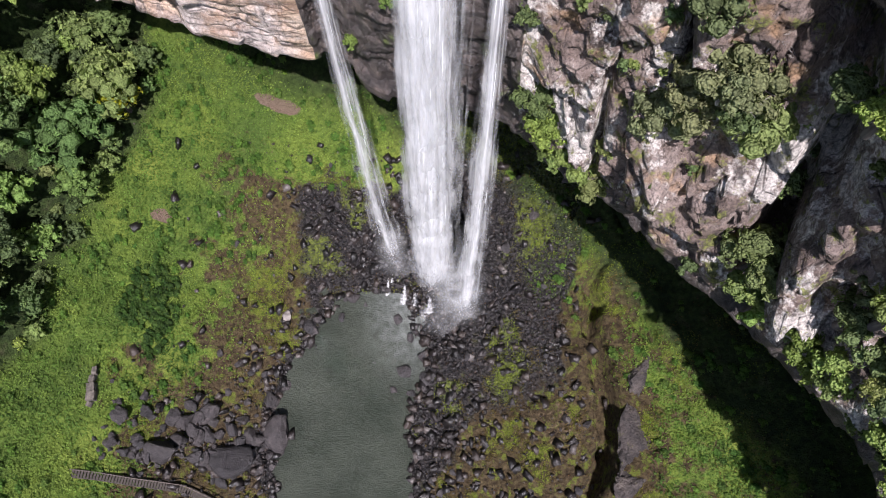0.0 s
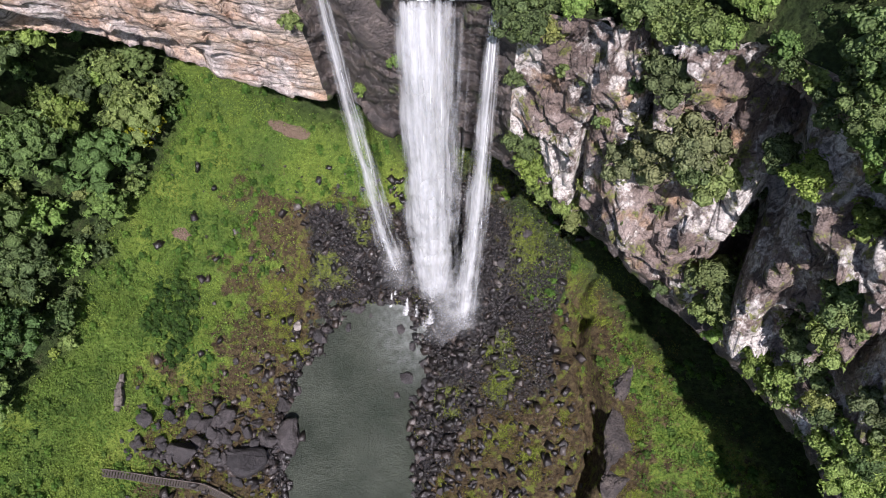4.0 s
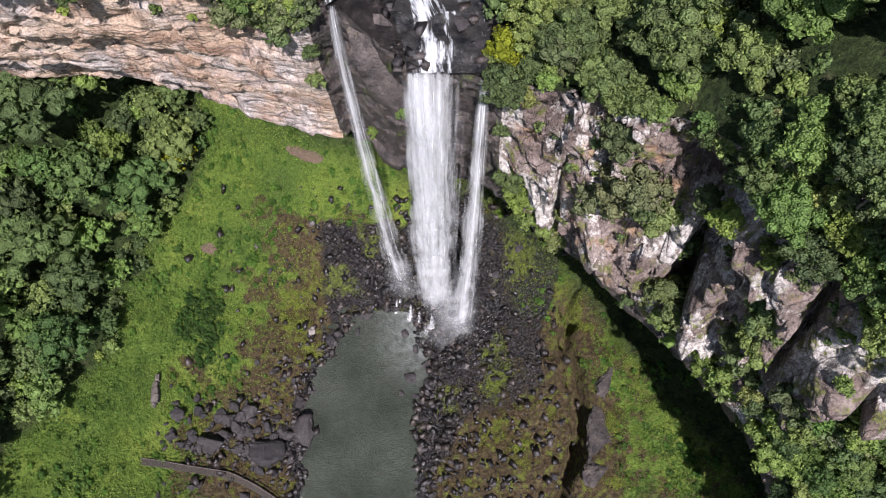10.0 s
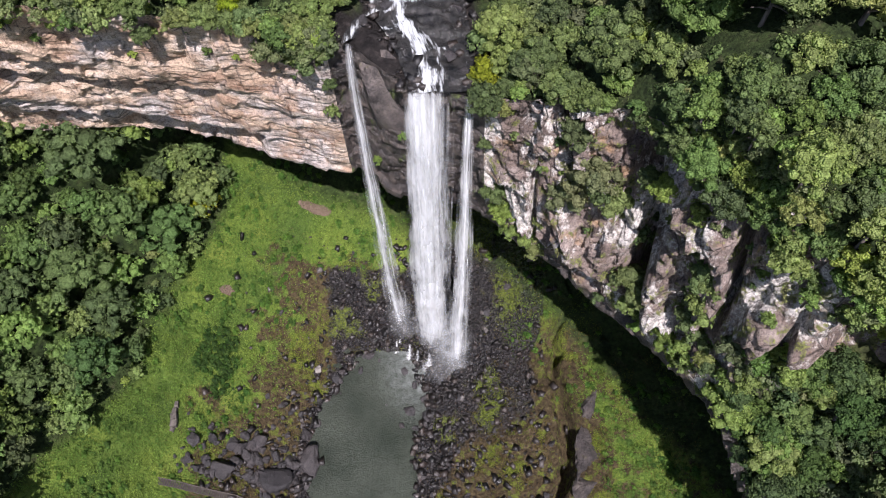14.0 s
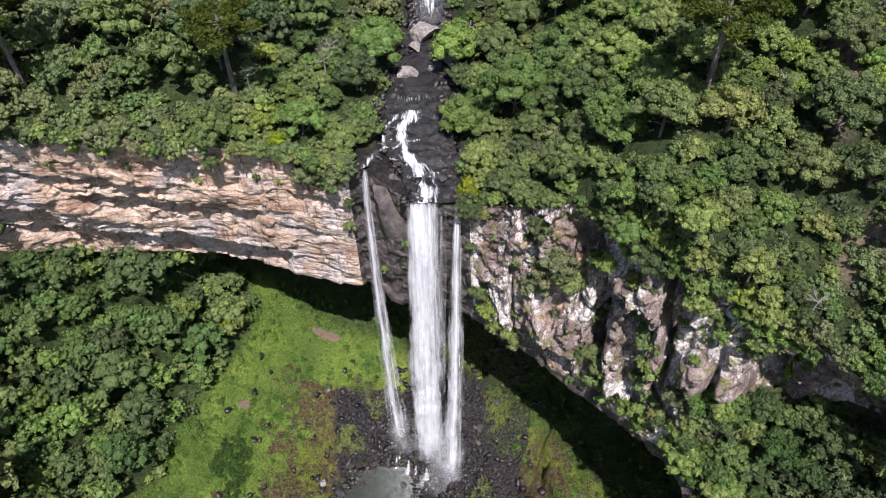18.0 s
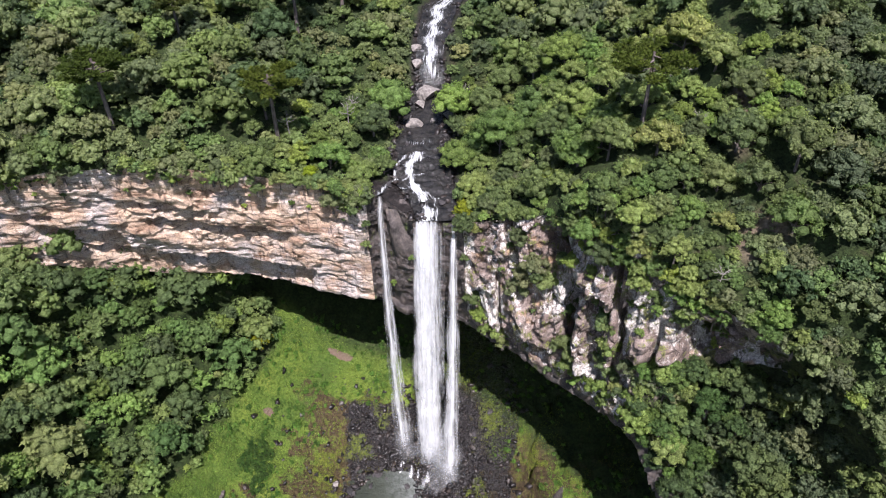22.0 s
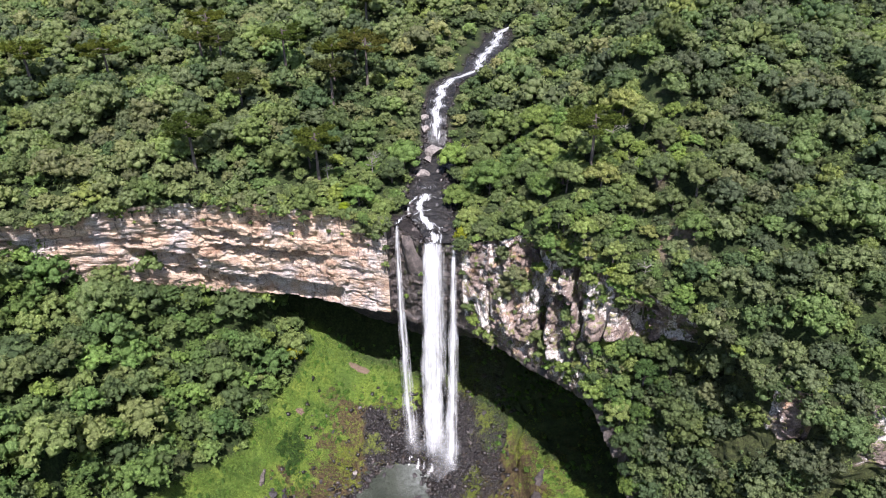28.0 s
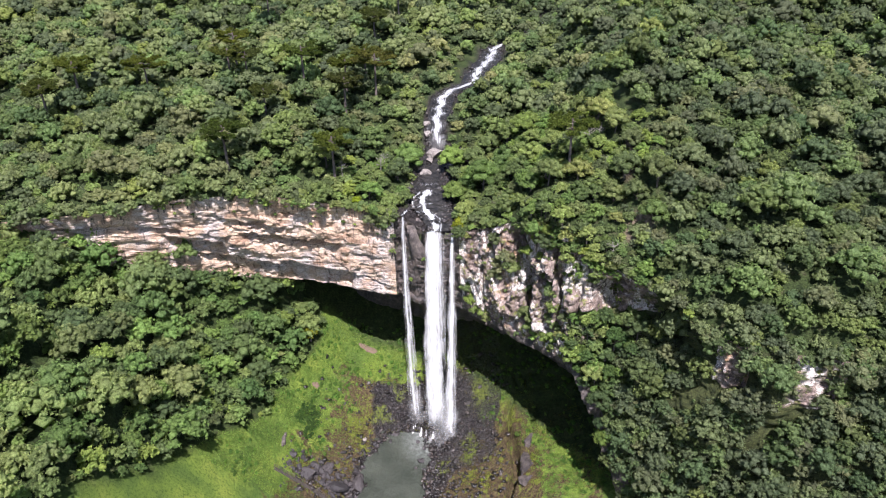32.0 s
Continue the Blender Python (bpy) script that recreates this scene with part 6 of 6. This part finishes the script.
for n in range(270):
    a, q = 6.2832 * hash01(n, 1, 0, 53), math.sqrt(hash01(n, 2, 0, 53))
    x, y = -38.5 + 3.3 * q * math.cos(a) + 0.9 * hash01(n, 6, 0, 53), 22.8 + 6.0 * q * math.sin(a) + 0.9 * hash01(n, 7, 0, 53)
    if fbm(x / 2.2, y / 2.2, 0, 3, 54) < 0.55 * q - 0.42:
        continue
    v, f, t = TUFT[n % 4]
    pieces.append((v * (0.6 + 0.6 * hash01(n, 3, 0, 53)) + np.array([x, y, float(floor_z(np.array([x]), np.array([y]))[0]) + 0.15]), f))
    tints.append(np.clip(0.6 * t + 0.5 * hash01(n, 4, 0, 53) - 0.1, 0.02, 1))
    hues.append(np.full(len(v), 0.3 + 0.5 * hash01(n, 5, 0, 53)))
tagged(new("dark_ferns", mesh_from("dark_ferns", *join(pieces), FERN, True, [("tint", np.concatenate(tints)), ("hue", np.concatenate(hues))])), "stand of tall dark green ferns in the meadow", "plants", kind="stuff")


# ---------------------------------------------------------------- small landmarks
# pale broken rock in the meadow
outcrop = tagged(new("rock_outcrop", None), "grey broken rock slabs standing in the bright meadow", "rock")
for dx, dy, wide, length, high, turn in ((0.05, 2.5, 0.75, 1.3, 0.9, 0.15), (-0.1, 1.25, 0.85, 1.1, 1.1, -0.1), (0.0, 0.1, 1.25, 1.2, 1.3, 0.2), (0.2, -1.25, 1.35, 1.5, 1.2, 0.05), (-0.05, -2.45, 0.8, 0.8, 0.8, -0.3), (-0.75, 0.3, 0.5, 0.7, 0.6, 0.5)):
    bm = bmesh.new()
    bmesh.ops.create_cube(bm, size=1.0)
    bmesh.ops.subdivide_edges(bm, edges=bm.edges[:], cuts=2, use_grid_fill=True)
    r = random.Random(int(dy * 100))
    for w in bm.verts:
        w.co = Vector((w.co.x * wide, w.co.y * length, w.co.z * high)) + Vector((r.uniform(-0.09, 0.09), r.uniform(-0.09, 0.09), r.uniform(-0.1, 0.1)))
    bmesh.ops.bevel(bm, geom=bm.edges[:], offset=0.03, segments=1, affect="EDGES")
    me = bpy.data.meshes.new("slab")
    bm.to_mesh(me)
    bm.free()
    me.materials.append(SLATE)
    ob = part("slab", me, outcrop)
    ob.location, ob.rotation_euler = (dx, dy, 0.35 * high), (0, 0, turn)
outcrop.scale = (0.72, 0.8, 0.8)
outcrop.location = (-42.4, 12.6, float(floor_z(np.array([-42.4]), np.array([12.6]))[0]))

# boardwalk at the foot of the meadow
path_x = np.linspace(-43, -24, 90)
path_y = np.interp(path_x, [-47, -41, -37.7, -32.3, -28.7, -24], [3.1, 2.5, 1.9, 1.1, -0.7, -3.8])
footpath = tagged(new("boardwalk", None), "narrow weathered timber boardwalk with a low rail", "path")


def plank_mesh(seed):
    """A worn deck board."""
    bm = bmesh.new()
    bmesh.ops.create_cube(bm, size=1.0)
    bmesh.ops.scale(bm, vec=(0.27, 0.85, 0.07), verts=bm.verts)
    r = random.Random(seed)
    for w in bm.verts:
        w.co += Vector((r.uniform(-0.012, 0.012), r.uniform(-0.05, 0.05), r.uniform(-0.012, 0.012)))
    bmesh.ops.bevel(bm, geom=bm.edges[:], offset=0.012, segments=1, affect="EDGES")
    me = bpy.data.meshes.new("deck_board")
    bm.to_mesh(me)
    bm.free()
    me.materials.append(PLANK)
    return me


BOARDS = [plank_mesh(n) for n in range(6)]
reach = np.concatenate([[0], np.cumsum(np.hypot(np.diff(path_x), np.diff(path_y)))])


def on_path(run, side=0.0):
    x0, y0 = float(np.interp(run, reach, path_x)), float(np.interp(run, reach, path_y))
    x1, y1 = float(np.interp(run + 0.3, reach, path_x)), float(np.interp(run + 0.3, reach, path_y))
    turn = math.atan2(y1 - y0, x1 - x0)
    ground = np.interp(run, reach, DECK)
    return (x0 - side * math.sin(turn), y0 + side * math.cos(turn), float(ground)), turn


DECK = floor_z(path_x, path_y)
DECK = np.convolve(np.pad(DECK, 6, mode="edge"), np.ones(13) / 13, "valid") + 0.45
for n in range(int(reach[-1] / 0.29)):
    place_, turn_ = on_path(n * 0.29)
    ob = part("deck_board", BOARDS[n % 6], footpath)
    ob.location, ob.rotation_euler = place_, (0, 0, turn_)
for side in (-0.42, 0.42):
    line = [on_path(run, side)[0] for run in np.arange(0, reach[-1] - 0.3, 0.8)]
    part("bearer", mesh_from("bearer", *tube([(p[0], p[1], p[2] - 0.09) for p in line], [0.09] * len(line), 6), PLANK), footpath)
line = [on_path(run, 0.42)[0] for run in np.arange(0, reach[-1] - 0.3, 0.8)]
part("rail", mesh_from("rail", *tube([(p[0], p[1], p[2] + 0.85) for p in line], [0.05] * len(line), 6), BARK), footpath)
for p in line[::2]:
    part("post", mesh_from("post", *tube([(p[0], p[1], p[2] - 1.2), (p[0], p[1], p[2] + 0.9)], (0.06, 0.055), 6), BARK), footpath)

# domed rock between the two western lips, and rocks in the stream
DOME = mesh_from("rock_outcrop", rock_mesh(541, BALL3, 9, BASALT)[0] * np.array([4.9, 5.4, 14.6]), BALL3[1], DOMEROCK)
ob = tagged(new("rock_outcrop", DOME), "smooth brown basalt dome between the waterfalls", "rock")
ob.location = (-5.4, 36.0, 60.0)
# tilted slab beside the crack in the valley floor
for x, y, s, k in ((23.8, 8.6, (3.6, 7.4, 2.6), 0), (22.9, 1.2, (2.8, 4.6, 2.2), 1), (25.2, 15.0, (2.0, 3.6, 1.6), 2)):
    v = rock_mesh(551 + k, BALL5, 7, DOMEROCK)[0]
    v = v * (1 + 0.10 * np.round(3 * fbm(v[:, 0] * 2.2 + k, v[:, 1] * 3.4, v[:, 2] * 2, 3, 57)) + 0.12 * fbm(v[:, 0] * 6, v[:, 1] * 9, v[:, 2] * 6, 3, 58))[:, None]
    ob = tagged(new("rock_slab", mesh_from("rock_slab", v * np.array(s), BALL5[1], SLABROCK)), "bare grey-brown rock slab beside the dark crack", "rock", "slabs beside the crack")
    ob.location, ob.rotation_euler = (x, y, float(floor_z(np.array([x]), np.array([y]))[0]) - 0.5), (0, 0.15, -0.1)
for x, y, s, pale in ((-0.6, 65.6, 2.9, 1), (-3.6, 55.8, 1.9, 1), (3.7, 58.0, 2.0, 1), (-2.2, 62.2, 1.6, 1), (0.2, 57.5, 0.9, 1), (2.6, 53.0, 1.0, 0), (-4.8, 50.5, 1.2, 0), (3.0, 47.5, 1.3, 0), (-6.4, 44.0, 1.4, 0), (2.8, 41.5, 1.2, 0),
                      (-5.4, 42.2, 1.3, 0), (1.6, 36.0, 1.2, 0), (3.2, 34.0, 1.3, 0), (-7.8, 40.0, 1.3, 0), (0.9, 33.6, 0.8, 0), (2.6, 66.5, 1.3, 0), (-2.9, 70.5, 1.7, 1), (4.4, 79, 1.2, 0), (10.5, 96, 1.2, 0), (-3.2, 74.0, 1.5, 1)):
    boulder(x, y, s, int(y), x, "pale bare boulder in the stream" if pale else "dark wet boulder in the rapids", float(np.interp(y, RIVER_Y, RIVER_Z)) - 0.1, PALEROCK if pale else None, group="boulders in the stream")


g = np.random.default_rng(57)
pieces = []
for n in range(420):
    y = g.uniform(31.5, 140) if n % 3 == 0 else g.uniform(32, 72)
    x = float(np.interp(y, RIVER_Y, RIVER_X)) + g.choice((-1, 1)) * g.uniform(0.45, 1.15) * float(np.interp(y, RIVER_Y, RIVER_W))
    r, a = 0.16 + 0.5 * g.random() ** 2.2, g.uniform(0, 6.28)
    v = small[n % 12] * r
    z = float(np.interp(y, RIVER_Y, RIVER_Z))
    pieces.append((np.stack([v[:, 0] * math.cos(a) - v[:, 1] * math.sin(a) + x, v[:, 0] * math.sin(a) + v[:, 1] * math.cos(a) + y, v[:, 2] + z + 0.1], 1), CUBE[1]))
tagged(new("stream_stones", mesh_from("stream_stones", *join(pieces), STONES)), "dark stones breaking the rapids of the stream", "stones", kind="stuff")


# ---------------------------------------------------------------- loose water
def strands(fall, lip, base, width_top, width_base, count, seed):
    """Separate threads of water within a fall."""
    r = np.random.default_rng(seed)
    lip, base = np.array(lip, float), np.array(base, float)
    pieces = []
    for n in range(count):
        s0 = r.uniform(0, 0.95)
        s = np.linspace(s0, min(1.0, s0 + r.uniform(0.02, 0.09)), 5)
        half = (width_top + (width_base - width_top) * s ** 0.8) / 2
        off = np.clip(r.normal() * 0.5, -1.25, 1.25)
        p = lip[None] + (base - lip)[None] * np.stack([s ** 1.4, np.sqrt(s), s], 1)
        p[:, 0] += off * half
        p[:, 1] -= r.uniform(0.1, 0.7) * half * math.sqrt(max(0.05, 1 - min(1, off * off)))
        w = r.uniform(0.010, 0.026) * np.sin(np.linspace(0.25, math.pi - 0.1, 5))
        v = np.concatenate([p - np.stack([w, 0 * w, 0 * w], 1), p + np.stack([w, -0.6 * w, 0 * w], 1)])
        f = np.concatenate([[[k, k + 1, k + 6], [k, k + 6, k + 5]] for k in range(4)])
        pieces.append((v, f))
    ob = part("water_threads", mesh_from("water_threads", *join(pieces), SPRAY), fall)
    tagged(ob, kind="stuff")


strands(FALL_WEST, (-9.35, 37.0, 68.6), (-7.2, 34.0, 0.8), 1.0, 2.6, 25, 61)
strands(FALL_MAIN, (-0.85, 31.6, 67.0), (-1.1, 29.8, 2.2), 4.0, 4.4, 60, 62)
strands(FALL_EAST, (3.5, 30.9, 66.7), (3.2, 26.4, 0.3), 0.9, 3.4, 30, 63)
g = np.random.default_rng(71)
drops = []
for (bx, by), count, reach in (((-7.2, 33.6), 500, 0.8), ((-1.1, 29.6), 700, 0.9), ((3.2, 26.0), 700, 0.9)):
    a, rad = g.uniform(0, 6.28, count), np.abs(g.normal(size=count)) * reach
    drops.append(np.stack([bx + rad * np.cos(a), by + rad * np.sin(a) - 0.5, np.abs(g.normal(size=count)) * np.exp(-rad / 5) * 3.2 + 0.4], 1))
drops = np.concatenate(drops)
tet = np.array([[0, 0, 1.0], [0.94, 0, -0.33], [-0.47, 0.82, -0.33], [-0.47, -0.82, -0.33]])
v = (drops[:, None] + tet[None] * g.uniform(0.02, 0.06, (len(drops), 1, 1))).reshape(-1, 3)
b = np.arange(len(drops))[:, None] * 4
f = np.concatenate([b + [0, 1, 2], b + [0, 2, 3], b + [0, 3, 1], b + [1, 3, 2]])
tagged(new("spray", mesh_from("spray", v, f, SPRAY)), "white drops of spray thrown up by the falls", "spray", kind="stuff")

mist = tagged(new("mist", None), "soft white veil of mist over the foot of the falls", "mist", kind="stuff")
for mx, my, mz, wide, tall, amount in ((1.4, 27.6, 7.0, 5.2, 6.0, 0.16), (1.0, 28.0, 12.0, 4.2, 9.0, 0.24), (2.6, 26.2, 8.0, 3.6, 7.0, 0.20), (1.6, 23.4, 2.8, 6.5, 5.0, 0.15), (-7.2, 33.0, 6.0, 3.0, 5.0, 0.22), (-5.6, 31.0, 3.2, 4.5, 3.2, 0.12)):
    a, q = np.linspace(0, 2 * math.pi, 33)[:-1], np.linspace(0, 1, 9)
    A, Q = np.meshgrid(a, q)
    x = mx + wide * Q * np.cos(A)
    t = tall * Q * np.sin(A)
    v = np.stack([x, my + 0.62 * t + 0.8 * vnoise(x / 3, t / 3, 0, 77), mz + 0.78 * t], -1).reshape(-1, 3)
    f = np.array([[i * 32 + j, i * 32 + (j + 1) % 32, (i + 1) * 32 + (j + 1) % 32, (i + 1) * 32 + j] for i in range(8) for j in range(32)])
    dense = (1.35 * amount * (1 - smooth(0.05, 1.0, Q))).ravel()
    part("veil", mesh_from("veil", v, f, MIST, True, [("dense", dense)]), mist)
